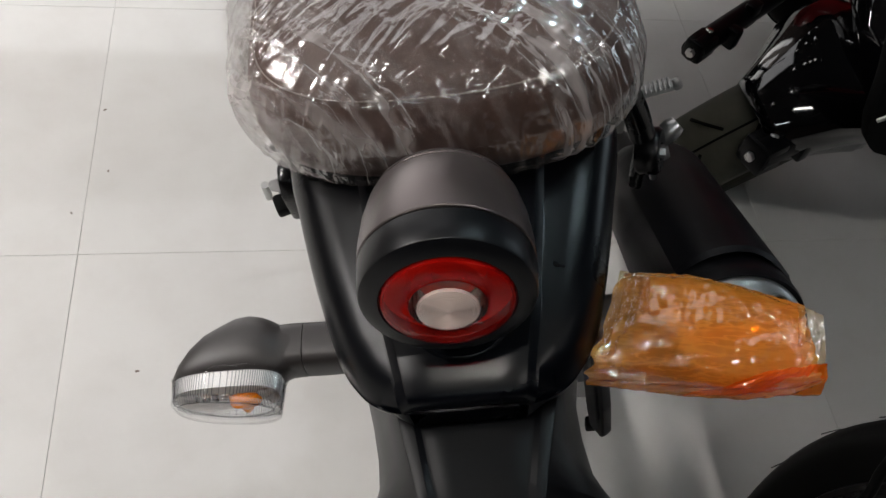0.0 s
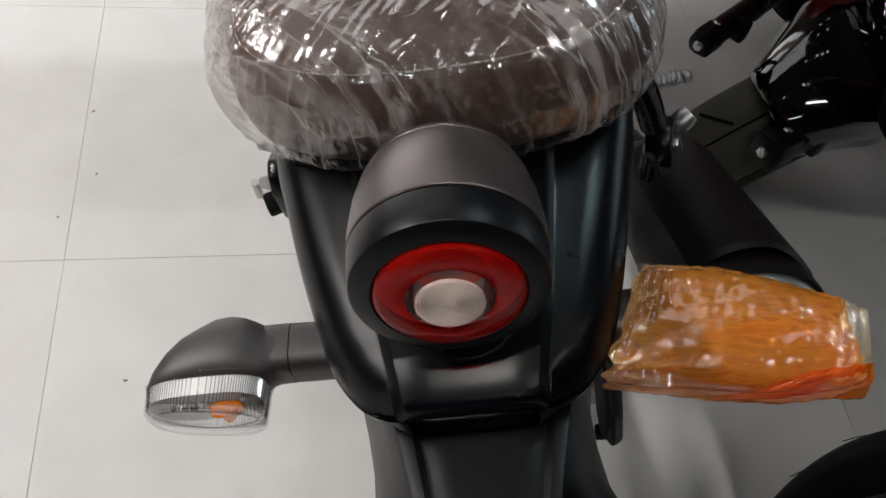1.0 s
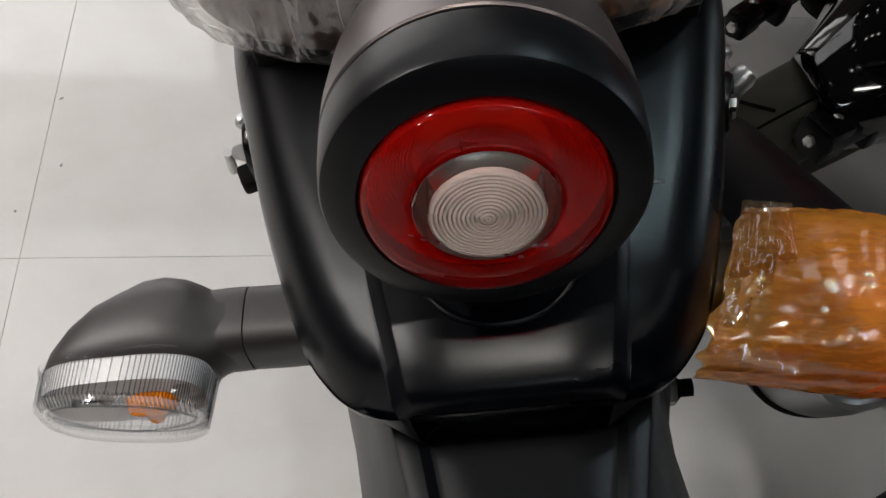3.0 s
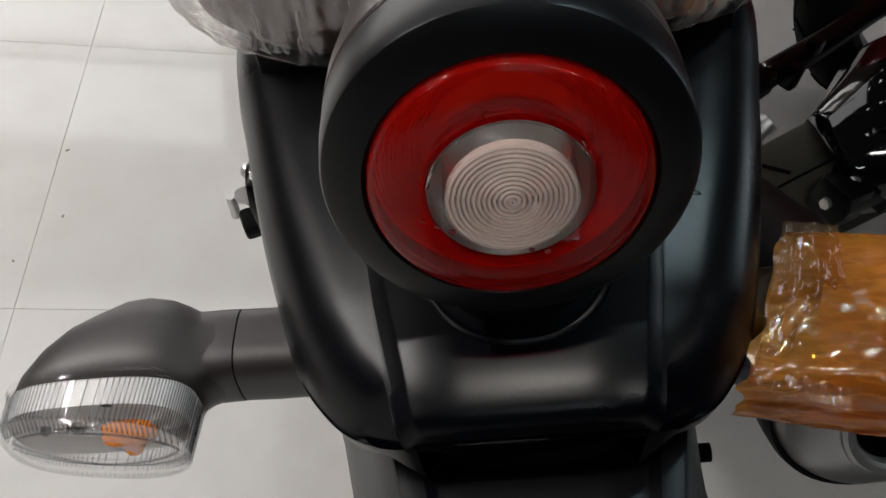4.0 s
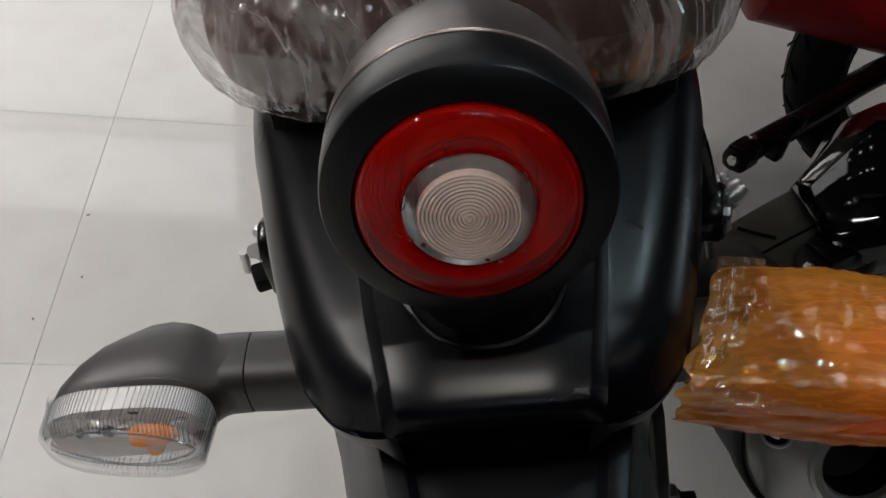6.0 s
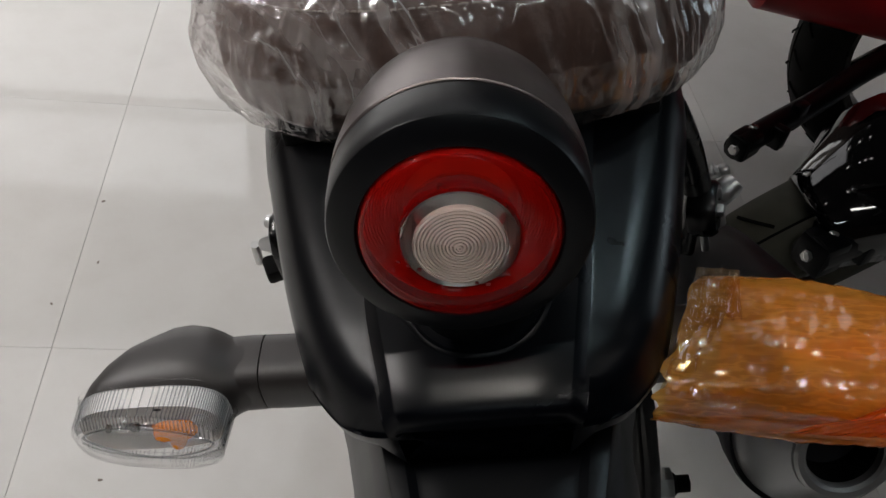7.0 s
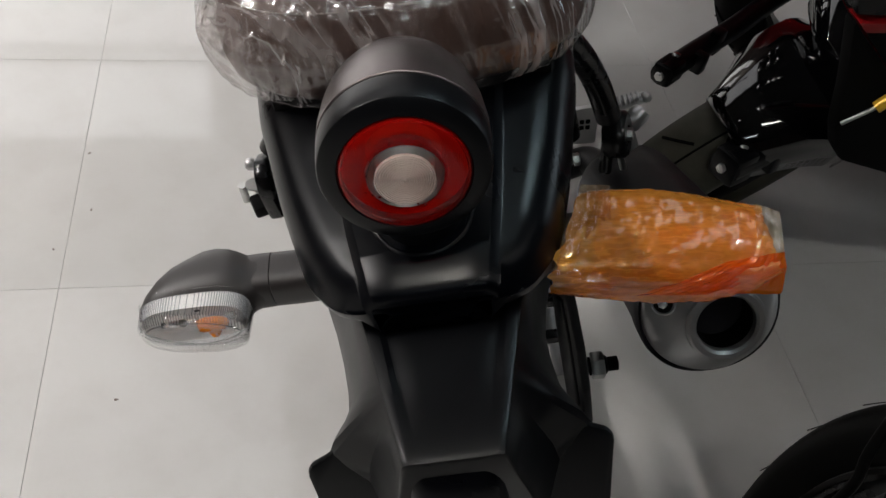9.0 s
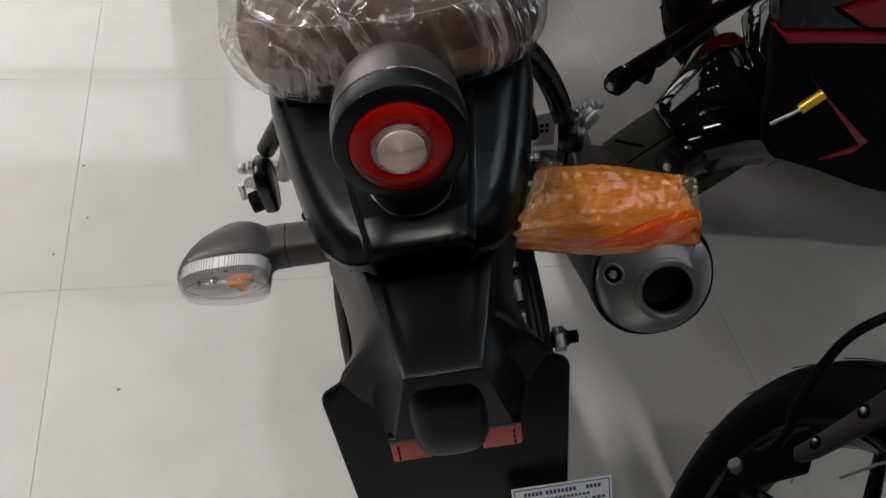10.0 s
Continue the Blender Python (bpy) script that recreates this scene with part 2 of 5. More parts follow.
MAT = {
    "plastic": surface("black_moulded_plastic", (0.0004, 0.0006, 0.0013), (0.0009, 0.0013, 0.0024), 0.29, 0, 1300, 0.04, spec=0.17),
    "fender": surface("coarse_black_plastic", (0.0006, 0.0008, 0.0013), (0.0013, 0.0016, 0.0024), 0.36, 0, 1100, 0.05, spec=0.18),
    "cap": surface("grey_metallic_paint", (0.095, 0.080, 0.080), (0.125, 0.107, 0.106), 0.31, 0.8, 2000, 0.12, spec=0.4, rough_var=0.04),
    "bezel": surface("satin_black_paint", (0.0006, 0.0008, 0.0014), (0.0014, 0.0017, 0.0026), 0.36, 0, 1800, 0.04, spec=0.22),
    "arm": surface("dark_grey_plastic", (0.013, 0.0102, 0.0099), (0.019, 0.0152, 0.0147), 0.42, 0, 1800, 0.05, spec=0.6),
    "gloss": surface("gloss_black_paint", (0.001, 0.001, 0.0013), (0.002, 0.002, 0.0025), 0.07, 0, 40, 0.0, 6, 0.6, 0.02),
    "red_paint": surface("gloss_red_paint", (0.20, 0.004, 0.006), (0.26, 0.006, 0.008), 0.3, 0, 40, 0.0, 6, 0.15, 0.03, 0.3),
    "rubber": surface("tyre_rubber", (0.0025, 0.0025, 0.0025), (0.005, 0.0046, 0.0042), 0.5, 0, 500, 0.3, spec=0.10),
    "dusty_rubber": surface("dusty_tyre_rubber", (0.036, 0.038, 0.028), (0.088, 0.080, 0.062), 0.6, 0, 500, 0.25, 10, spec=0.25),
    "steel": surface("zinc_steel", (0.45, 0.45, 0.44), (0.62, 0.62, 0.60), 0.3, 1, 600, 0.05),
    "alu": surface("cast_aluminium", (0.50, 0.50, 0.50), (0.66, 0.66, 0.66), 0.38, 1, 700, 0.15),
    "silver": surface("satin_silver_paint", (0.29, 0.29, 0.29), (0.36, 0.36, 0.36), 0.34, 0.7, 1500, 0.06),
    "lamp_cup": surface("satin_lamp_cup", (0.70, 0.69, 0.68), (0.78, 0.77, 0.76), 0.30, 0.6, 1500, 0.03),
    "muffler": surface("matt_black_heat_paint", (0.0045, 0.0044, 0.0060), (0.0080, 0.0078, 0.0102), 0.42, 0.0, 900, 0.10, spec=0.28),
    "frame": surface("black_frame_paint", (0.0015, 0.0015, 0.002), (0.003, 0.003, 0.0035), 0.28, 0, 300, 0.02, 20, 0.12, spec=0.3),
    # black parts; also stands in for shade in tread grooves and bolt recesses
    "dark": surface("flat_black_and_shade", (0.0008, 0.0008, 0.0008), (0.0015, 0.0015, 0.0015), 0.7, 0, 300, 0, spec=0.1),
    "chrome": surface("vacuum_chrome", (0.75, 0.74, 0.73), (0.85, 0.84, 0.83), 0.12, 1, 900, 0.02),
    "amber": surface("amber_bulb_cap", (0.90, 0.20, 0.0), (1.0, 0.28, 0.001), 0.2, 0, 300, 0.02, 20, 0.0, spec=0.2),
    "yellow": surface("yellow_anodised", (0.55, 0.32, 0.02), (0.65, 0.40, 0.03), 0.35, 0.3, 300, 0.05),
    "thread": surface("pale_thread", (0.30, 0.26, 0.23), (0.38, 0.33, 0.29), 0.8, 0, 900, 0.2),
    "reflector": surface("red_reflector_plastic", (0.32, 0.055, 0.045), (0.40, 0.075, 0.06), 0.3, 0, 2500, 0.3),
    "paper": surface("white_paper", (0.74, 0.76, 0.78), (0.80, 0.81, 0.82), 0.6, 0, 900, 0.05),
    "ink": surface("blue_ink", (0.02, 0.05, 0.20), (0.03, 0.07, 0.25), 0.6, 0, 900, 0),
    "ceiling": surface("ceiling_paint", (0.035, 0.033, 0.032), (0.05, 0.047, 0.045), 0.8, 0, 100, 0.05, 1.2),
    "pillar": surface("beige_pillar_paint", (0.42, 0.37, 0.33), (0.48, 0.43, 0.39), 0.6, 0, 200, 0.1, 2),
    "grout": surface("grey_grout", (0.34, 0.33, 0.31), (0.64, 0.63, 0.60), 0.6, 0, 300, 0.2, 6),
    "dark_wall": surface("dark_display_wall", (0.045, 0.028, 0.022), (0.07, 0.045, 0.036), 0.6, 0, 200, 0.1, 2),
    "leather": leather(),
    "tile": tile_material(),
    "speck": surface("brown_dirt", (0.16, 0.13, 0.11), (0.22, 0.18, 0.15), 0.8, 0, 900, 0.2),
    # white that stands in for floor light mirrored inside the indicator
    "lamp_white": surface("mirrored_floor_white", (0.78, 0.75, 0.73), (0.84, 0.81, 0.79), 0.35, 0, 900, 0.03),
    "cover": film_sheet("clear_polythene", (0.975, 0.965, 0.96), 0.15, 0.16, 0.022, (0.97, 0.90, 0.88), 0.22, 120, 1.25, 0.46, 30.0, (0.14, 1.0, 0.10), 42.0, ((0.030, 0.26), (0.0040, 0.15))),
    "wrap": film_sheet("amber_cellophane", (0.98, 0.58, 0.13), 0.08, 0.14, 0.36, (1.0, 0.46, 0.07), 0.05, 120, 1.28, 0.16, 55.0, (0.25, 1.0, 0.9), 10.0, ((0.014, 0.22), (0.0045, 0.26))),
    "wrap_deep": film_sheet("deep_amber_cellophane", (0.96, 0.36, 0.03), 0.05, 0.10, 0.45, (1.0, 0.20, 0.008), 0.05, 120, 1.2, facets=((0.010, 0.4), (0.003, 0.3))),
    "wrap_thin": film_sheet("thin_amber_cellophane", (0.97, 0.82, 0.50), 0.12, 0.10, 0.08, (1.0, 0.60, 0.22), 0.05, 120, 1.3, facets=((0.008, 0.5), (0.0025, 0.4))),
    "red_edge": surface("deep_red_plastic", (0.10, 0.001, 0.001), (0.14, 0.002, 0.002), 0.12, 0, 300, 0.0, spec=0.5),
    "red_lens": film_sheet("red_lens_plastic", (0.97, 0.035, 0.015), 0.0, 0.05, 0.24, (0.95, 0.014, 0.008), 0.0, 50, 1.3),
    "clear_lens": film_sheet("clear_lens_plastic", (0.99, 0.99, 0.99), 0.0, 0.04, 0.0, (0.9, 0.9, 0.9), 0.0, 50, 1.3),
    "frost_lens": film_sheet("frosted_lens_plastic", (0.90, 0.85, 0.82), 0.0, 0.4, 0.66, (0.90, 0.81, 0.77), 0.0, 50, 1.15),
    # clear ribs tinted grey, so their dark lines are put into the colour
    "rib_lens": film_sheet("shaded_rib_plastic", (0.78, 0.79, 0.80), 0.08, 0.06, 0.0, (0.95, 0.95, 0.94), 0.0, 50, 1.45),
    "lamp_glow": glow("lit_tube", (1.0, 0.96, 0.92), 8.0),
    "soft_glow": glow("added_fill_glow", (0.95, 0.95, 0.97), 1.4),
    "panel_glow": glow("added_cool_glow", (0.76, 0.90, 1.0), 3.2),
    "daylight": glow("daylight_outside", (1.0, 0.985, 0.97), 2.6),
}


# ---- mesh helpers ----
def mesh_object(name, bm, material, parent=None, label="", smooth=40):
    me = bpy.data.meshes.new(name)
    bmesh.ops.recalc_face_normals(bm, faces=bm.faces)
    bm.to_mesh(me)
    bm.free()
    if smooth:
        me.polygons.foreach_set("use_smooth", [True] * len(me.polygons))
        me.set_sharp_from_angle(angle=radians(smooth))
    me.materials.append(MAT[material])
    ob = new(name, me)
    ob.parent = parent
    if label:
        ob["label"] = label
    return ob


def part(name, bm, material, parent, label="", smooth=40):
    return mesh_object(name, bm, material, parent, label, smooth)


def thing(name, m, label, category, group="", kind=""):
    ob = new(name)
    ob.empty_display_size = 0.05
    ob.matrix_world = m
    return tagged(ob, label, category, group, kind)


def loft(rings, closed=True, caps=True, bm=None):
    """Skin over rings of equally many points."""
    bm = bm or bmesh.new()
    rows = [[bm.verts.new(p) for p in r] for r in rings]
    k = len(rows[0])
    for a, b in zip(rows, rows[1:]):
        for i in range(k if closed else k - 1):
            j = (i + 1) % k
            bm.faces.new((a[i], a[j], b[j], b[i]))
    if caps and closed:
        bm.faces.new(rows[0][::-1])
        bm.faces.new(rows[-1])
    return bm


def ring(centre, x, y, rx, ry, count=32, power=2.0):
    """A superellipse of points round centre in the plane of x and y."""
    c, x, y, out = Vector(centre), Vector(x).normalized(), Vector(y).normalized(), []
    for i in range(count):
        a = 2 * math.pi * i / count
        ca, sa = math.cos(a), math.sin(a)
        out.append(c + x * rx * math.copysign(abs(ca) ** (2 / power), ca) + y * ry * math.copysign(abs(sa) ** (2 / power), sa))
    return out


def revolve(profile, centre=(0, 0, 0), axis=(0, 0, 1), count=40, caps=False, bm=None):
    """Profile of (radius, distance along the axis)."""
    a = Vector(axis).normalized()
    x = a.orthogonal().normalized()
    y = a.cross(x)
    return loft([ring(Vector(centre) + a * d, x, y, max(r, 1e-5), max(r, 1e-5), count) for r, d in profile], True, caps, bm)


def spline(points, steps=8):
    """Catmull-Rom curve through points."""
    p = [Vector(q) for q in points]
    p = [2 * p[0] - p[1]] + p + [2 * p[-1] - p[-2]]
    out = []
    for i in range(1, len(p) - 2):
        for s in range(steps):
            t = s / steps
            a, b, c, d = p[i - 1], p[i], p[i + 1], p[i + 2]
            out.append(0.5 * (2 * b + (c - a) * t + (2 * a - 5 * b + 4 * c - d) * t * t + (3 * b - a - 3 * c + d) * t ** 3))
    out.append(p[-2])
    return out


def tube(points, radius, count=12, steps=8, flat=1.0, bm=None):
    pts = spline(points, steps) if steps > 1 else [Vector(q) for q in points]
    rings, side = [], None
    for i, q in enumerate(pts):
        d = (pts[min(i + 1, len(pts) - 1)] - pts[max(i - 1, 0)]).normalized()
        side = d.orthogonal().normalized() if side is None else (side - d * side.dot(d)).normalized()
        r = radius if isinstance(radius, (int, float)) else radius[0] + (radius[1] - radius[0]) * i / (len(pts) - 1)
        rings.append(ring(q, side, d.cross(side), r, r * flat, count))
    return loft(rings, bm=bm)


def box(sx, sy, sz, m=Matrix(), bevel=0.002, bm=None, segments=2):
    b = bmesh.new()
    bmesh.ops.create_cube(b, size=1.0, matrix=Matrix.Diagonal((sx, sy, sz, 1)))
    if bevel:
        bmesh.ops.bevel(b, geom=b.edges[:], offset=bevel, segments=segments, profile=0.5, affect="EDGES")
    b.transform(m)
    if bm is None:
        return b
    add_to(bm, b)
    return bm


def add_to(bm, other):
    me = bpy.data.meshes.new("scratch")
    other.to_mesh(me)
    other.free()
    bm.from_mesh(me)
    bpy.data.meshes.remove(me)
    return bm


def prism(outline, depth, m=Matrix(), bevel=0.002):
    """A plate: outline in x and y, extruded along z, edges rounded."""
    b = bmesh.new()
    f = b.faces.new([b.verts.new((x, y, 0)) for x, y in outline])
    g = bmesh.ops.extrude_face_region(b, geom=[f])
    bmesh.ops.translate(b, vec=(0, 0, depth), verts=[v for v in g["geom"] if isinstance(v, bmesh.types.BMVert)])
    if bevel:
        bmesh.ops.recalc_face_normals(b, faces=b.faces)
        bmesh.ops.bevel(b, geom=b.edges[:], offset=bevel, segments=2, profile=0.5, affect="EDGES")
    b.transform(m)
    return b


def hexbolt(centre, axis, r, h, bm=None):
    return revolve([(r * 0.2, h + 0.001), (r * 0.9, h), (r, h * 0.85), (r, 0)], centre, axis, 6, True, bm)


def frame_of(origin, x, y):
    """A pose with its first axis along x and second near y."""
    x, y = Vector(x).normalized(), Vector(y)
    z = x.cross(y).normalized()
    y = z.cross(x)
    return Matrix(((x.x, y.x, z.x, origin[0]), (x.y, y.y, z.y, origin[1]), (x.z, y.z, z.z, origin[2]), (0, 0, 0, 1)))


# ---- the room ----
TILE = 0.6


def build_room():
    slab = box(13.2, 12.0, 0.1, pose(0, 0.9, -0.058), 0)
    floor = mesh_object("floor", slab, "grout", smooth=0)
    tagged(floor, "polished cream porcelain floor tiles with thin grey joints", "floor", kind="structure")
    x0, x1, y0, y1, zc = -6.6, 6.6, -5.1, 3.8, CEILING
    opening = (-3.1, -0.10, 0.35, 2.44)

    def wall(name, sx, sy, sz, x, y, z, material="dark_wall", label="dark brown display wall of the showroom"):
        return tagged(mesh_object(name, box(sx, sy, sz, pose(x, y, z), 0), material, smooth=0), label, "wall", kind="structure")

    a, b, sill, top = opening
    # unseen low wall, added to keep low daylight off the floor
    wall("daylight_block_wall", b - a, 0.2, sill, (a + b) / 2, y1 + 0.1, sill / 2, "dark_wall", "unseen dark panel added to block low daylight")
    wall("wall_north", a - x0, 0.2, zc, (a + x0) / 2, y1 + 0.1, zc / 2)
    wall("wall_north_east", x1 - b, 0.2, zc, (x1 + b) / 2, y1 + 0.1, zc / 2)
    wall("wall_north_lintel", b - a, 0.2, zc - top, (a + b) / 2, y1 + 0.1, (zc + top) / 2, "pillar", "beige lintel over the open shop front")
    wall("wall_west", 0.2, y1 - y0 + 0.4, zc, x0 - 0.1, (y0 + y1) / 2, zc / 2)
    wall("wall_east", 0.2, y1 - y0 + 0.4, zc, x1 + 0.1, (y0 + y1) / 2, zc / 2)
    wall("wall_south", x1 - x0, 0.2, zc, 0, y0 - 0.1, zc / 2)
    tagged(mesh_object("ceiling", box(13.6, 10.2, 0.15, pose(0, -0.25, zc + 0.075), 0), "ceiling", smooth=0), "flat dark painted showroom ceiling", "ceiling", kind="structure")
    tagged(mesh_object("pillar", box(0.25, 0.22, top, pose(-0.475, y1 - 0.115, top / 2), 0.004), "pillar"), "square beige painted pillar in the shop front", "pillar", kind="structure")
    for z in (1.70, 1.785):
        tagged(mesh_object("transom_trim", box(b - a - 0.01, 0.05, 0.014, pose((a + b) / 2, y1 + 0.05, z), 0.003), "pillar"), "thin transom bar across the open shop front", "trim", kind="structure")
    # scalloped valance that hangs under the lintel
    bm, drop, width = bmesh.new(), 0.11, 0.17
    xs = np.linspace(a, b, 160)
    upper = [bm.verts.new((x, y1 - 0.01, top + 0.05)) for x in xs]
    lower = [bm.verts.new((x, y1 - 0.01, top - drop * abs(math.sin(math.pi * (x - a) / width)) ** 0.6)) for x in xs]
    for i in range(len(xs) - 1):
        bm.faces.new((upper[i], upper[i + 1], lower[i + 1], lower[i]))
    solid = mesh_object("valance", bm, "pillar", smooth=0)
    solid.modifiers.new("thickness", "SOLIDIFY").thickness = 0.006
    tagged(solid, "beige valance with a scalloped lower edge", "valance", kind="structure")
    yard = box(12.0, 0.05, 7.0, pose(-2.2, y1 + 2.2, 3.45), 0)
    tagged(mesh_object("backdrop", yard, "daylight", smooth=0), "bright daylight outside the open shop front", "backdrop", kind="structure")


def build_added_panels():
    """Two glowing panels, never in view, added for their reflections in paint and film."""
    # unseen cool panel on the east wall, added for a bluish sheen
    t = thing("light_panel", pose(6.56, 3.1, 1.2, 0, 0, 90), "cool glowing panel added for a blue sheen on the cowl", "light panel")
    part("frame", box(2.7, 0.08, 1.8, pose(0, -0.0, 0.9), 0.01), "frame", t)
    part("diffuser", box(2.6, 0.02, 1.7, pose(0, 0.05, 0.9), 0.004), "panel_glow", t, "glowing diffuser")
    # unseen ceiling panel, added to brighten the polythene on the seat
    t = thing("ceiling_light_panel", pose(-1.1, 2.62, CEILING), "unseen soft glowing panel added to brighten the seat cover", "light panel")
    part("frame", box(2.5, 1.94, 0.04, pose(0, 0, -0.021), 0.004), "ceiling", t)
    part("diffuser", box(2.4, 1.86, 0.012, pose(0, 0, -0.048), 0.003), "soft_glow", t, "glowing diffuser")


def build_ceiling_lights():
    def one():
        t = thing("ceiling_light", pose(*TUBES[0][:2], CEILING), "long white tube light fixed under the ceiling", "ceiling light", "ceiling lights")
        part("housing", box(0.16, 1.28, 0.05, pose(0, 0, -0.026), 0.006), "ceiling", t)
        part("diffuser", box(0.11, 1.2, 0.02, pose(0, 0, -0.063), 0.008), "lamp_glow", t, "glowing white diffuser")
        return t
    first = one()
    for x, y, turn in TUBES[1:]:
        copy_thing(first, pose(x, y, CEILING, 0, 0, turn))
    spot = thing("downlight", pose(0.2, 0.2, CEILING), "small round lit downlight in the ceiling", "downlight", "downlights")
    part("trim_ring", revolve([(0.045, 0), (0.058, 0.0), (0.06, -0.008), (0.045, -0.010)], (0, 0, 0), (0, 0, 1), 24), "ceiling", spot)
    part("bulb", revolve([(0.0, -0.004), (0.044, -0.004), (0.044, -0.001)], (0, 0, 0), (0, 0, 1), 24), "lamp_glow", spot, "glowing lamp")
    # fixtures placed at the added beams
    for (x, y), *_ in ADDED_BEAMS:
        copy_thing(spot, pose(x, y, CEILING))
    for x in (0.2, 0.7, 1.2):
        for j in range(4):
            if x > 0.2 or j > 0:
                copy_thing(spot, pose(x, 0.2 + j * 1.1, CEILING))


# ---- the motorcycle in front of the camera ----
BIKE = pose(0.0188, 0, 0, 0, -13.7, -3.9)
LAMP_AXIS = Vector((0, -math.cos(radians(6.2)), math.sin(radians(6.2))))
LAMP = Vector((-0.0007, 0.2508, 0.8899))


def interp(table, v):
    """Smooth value at v in a table of rows (v, a, b, ...)."""
    rows = sorted(table)
    if v <= rows[0][0]:
        return rows[0][1:]
    for p, q in zip(rows, rows[1:]):
        if v <= q[0]:
            t = (v - p[0]) / (q[0] - p[0])
            return tuple(a + (b - a) * t for a, b in zip(p[1:], q[1:]))
    return rows[-1][1:]


def build_tail_lamp(bike):
    c, a = LAMP, LAMP_AXIS
    cap = revolve([(0.0440, -0.0236), (0.0459, -0.0236), (0.0465, -0.0243), (0.0464, -0.034), (0.0448, -0.050), (0.0418, -0.063), (0.0402, -0.0670), (0.0394, -0.0674), (0.0392, -0.0682), (0.0396, -0.0688), (0.0384, -0.0717),
                   (0.0368, -0.0737), (0.030, -0.0787), (0.016, -0.082), (0, -0.0825)], c, a, 96)
    lamp = part("tail_lamp", cap, "cap", bike, "round grey metallic tail lamp housing")
    part("bezel", revolve([(0.0336, -0.010), (0.0343, -0.0030), (0.0346, -0.0012), (0.0352, -0.0006), (0.0368, -0.0008), (0.0400, -0.0016), (0.0440, -0.0031), (0.0448, -0.0036), (0.0453, -0.0046), (0.0460, -0.0120),
                           (0.0463, -0.0212), (0.0462, -0.0219), (0.0457, -0.0223), (0.0440, -0.0224), (0.0436, -0.0240)], c, a, 96), "bezel", lamp, "satin black bezel", 24)
    part("lens_ring", revolve([(0.0342, -0.0080), (0.0341, -0.0012), (0.0336, 0.0004), (0.0325, 0.0014), (0.0295, 0.0026), (0.0255, 0.0033), (0.0226, 0.0028), (0.0214, 0.0018), (0.0206, 0.0012), (0.0204, -0.0040)], c, a, 96),
         "red_lens", lamp, "glossy red ring lens", 60)
    part("ring_seat", revolve([(0.0330, 0.0002), (0.0336, -0.0022), (0.0328, -0.0030), (0.0322, -0.0012)], c, a, 96), "red_edge", lamp, "darker seating edge of the ring lens")
    steps = [(0.034, -0.0090)]
    for i in range(14):
        r = 0.0336 - i * 0.00094
        steps += [(r, -0.0094 - i * 0.00055), (r - 0.0006, -0.0106 - i * 0.00055)]
    part("ring_reflector", revolve(steps + [(0.0200, -0.020), (0.012, -0.0215), (0, -0.0215)], c, a, 96), "lamp_cup", lamp, "finely stepped silver reflector", 20)
    inner = part("inner_wall", revolve([(0.0199, 0.0016), (0.0197, -0.006), (0.0184, -0.012), (0.0162, -0.0155)], c, a, 64), "chrome", lamp, "chromed wall round the centre lens")
    x = a.orthogonal().normalized()
    y = a.cross(x)
    for k in range(10):  # upright facets, every third one dark as a reflection put into its colour
        ang = 2 * math.pi * (k + 0.5) / 10
        d, tan = x * math.cos(ang) + y * math.sin(ang), y * math.cos(ang) - x * math.sin(ang)
        if d.z < -0.1:
            continue
        m = frame_of(c + d * 0.0187 + a * -0.0055, tan, d)
        part("facet", box(0.0052, 0.0012, 0.0095, m @ pose(0, 0, 0, 12, 0, 9 * (-1) ** k), 0.0004, segments=1), "chrome" if k % 3 else "dark", inner)
    prof, r = [(0.0002, 0.0058), (0.0009, 0.0058), (0.0012, 0.0050)], 0.0012
    while r < 0.0150:
        prof += [(r + 0.00022, 0.0057 - r * 0.07), (r + 0.00085, 0.0055 - r * 0.07), (r + 0.00105, 0.0036 - r * 0.07), (r + 0.0012, 0.0036 - r * 0.07)]
        r += 0.0012
    part("centre_lens", revolve(prof + [(0.0158, 0.0043)], c, a, 96), "frost_lens", lamp, "clear centre lens with fine concentric rings", 25)
    part("lens_boss", revolve([(0.0, 0.0066), (0.0005, 0.0065), (0.0008, 0.0058), (0.0008, 0.0050)], c, a, 20), "clear_lens", lamp, "tiny moulding boss")
    part("lens_wall", revolve([(0.0158, 0.0043), (0.0161, 0.0034), (0.0162, -0.012)], c, a, 64), "clear_lens", lamp, "clear wall of the centre lens")
    part("lens_lip", revolve([(0.0204, 0.0010), (0.0203, 0.0020), (0.0197, 0.0023), (0.0192, 0.0018), (0.0191, 0.0004)], c, a, 72), "clear_lens", lamp, "clear lip between the lenses")
    down = -(y if y.z > 0 else -y)
    m = frame_of(c + down * 0.0190 + a * 0.0030, (1, 0, 0), down)
    part("catch", box(0.0046, 0.0034, 0.0018, m, 0.0005), "clear_lens", lamp, "small clear moulding mark")
    for k in range(9):  # raised lettering too small to read
        ang = radians(196 + k * 6.5)
        d = Vector((1, 0, 0)) * math.cos(ang) - down * math.sin(ang)
        part("moulded_mark", box(0.0014, 0.0005 + 0.0004 * (k % 3), 0.0003, frame_of(c + d * 0.0278 + a * 0.0031, (-down * math.cos(ang) - Vector((1, 0, 0)) * math.sin(ang)), d), 0, segments=1), "red_edge", lamp)
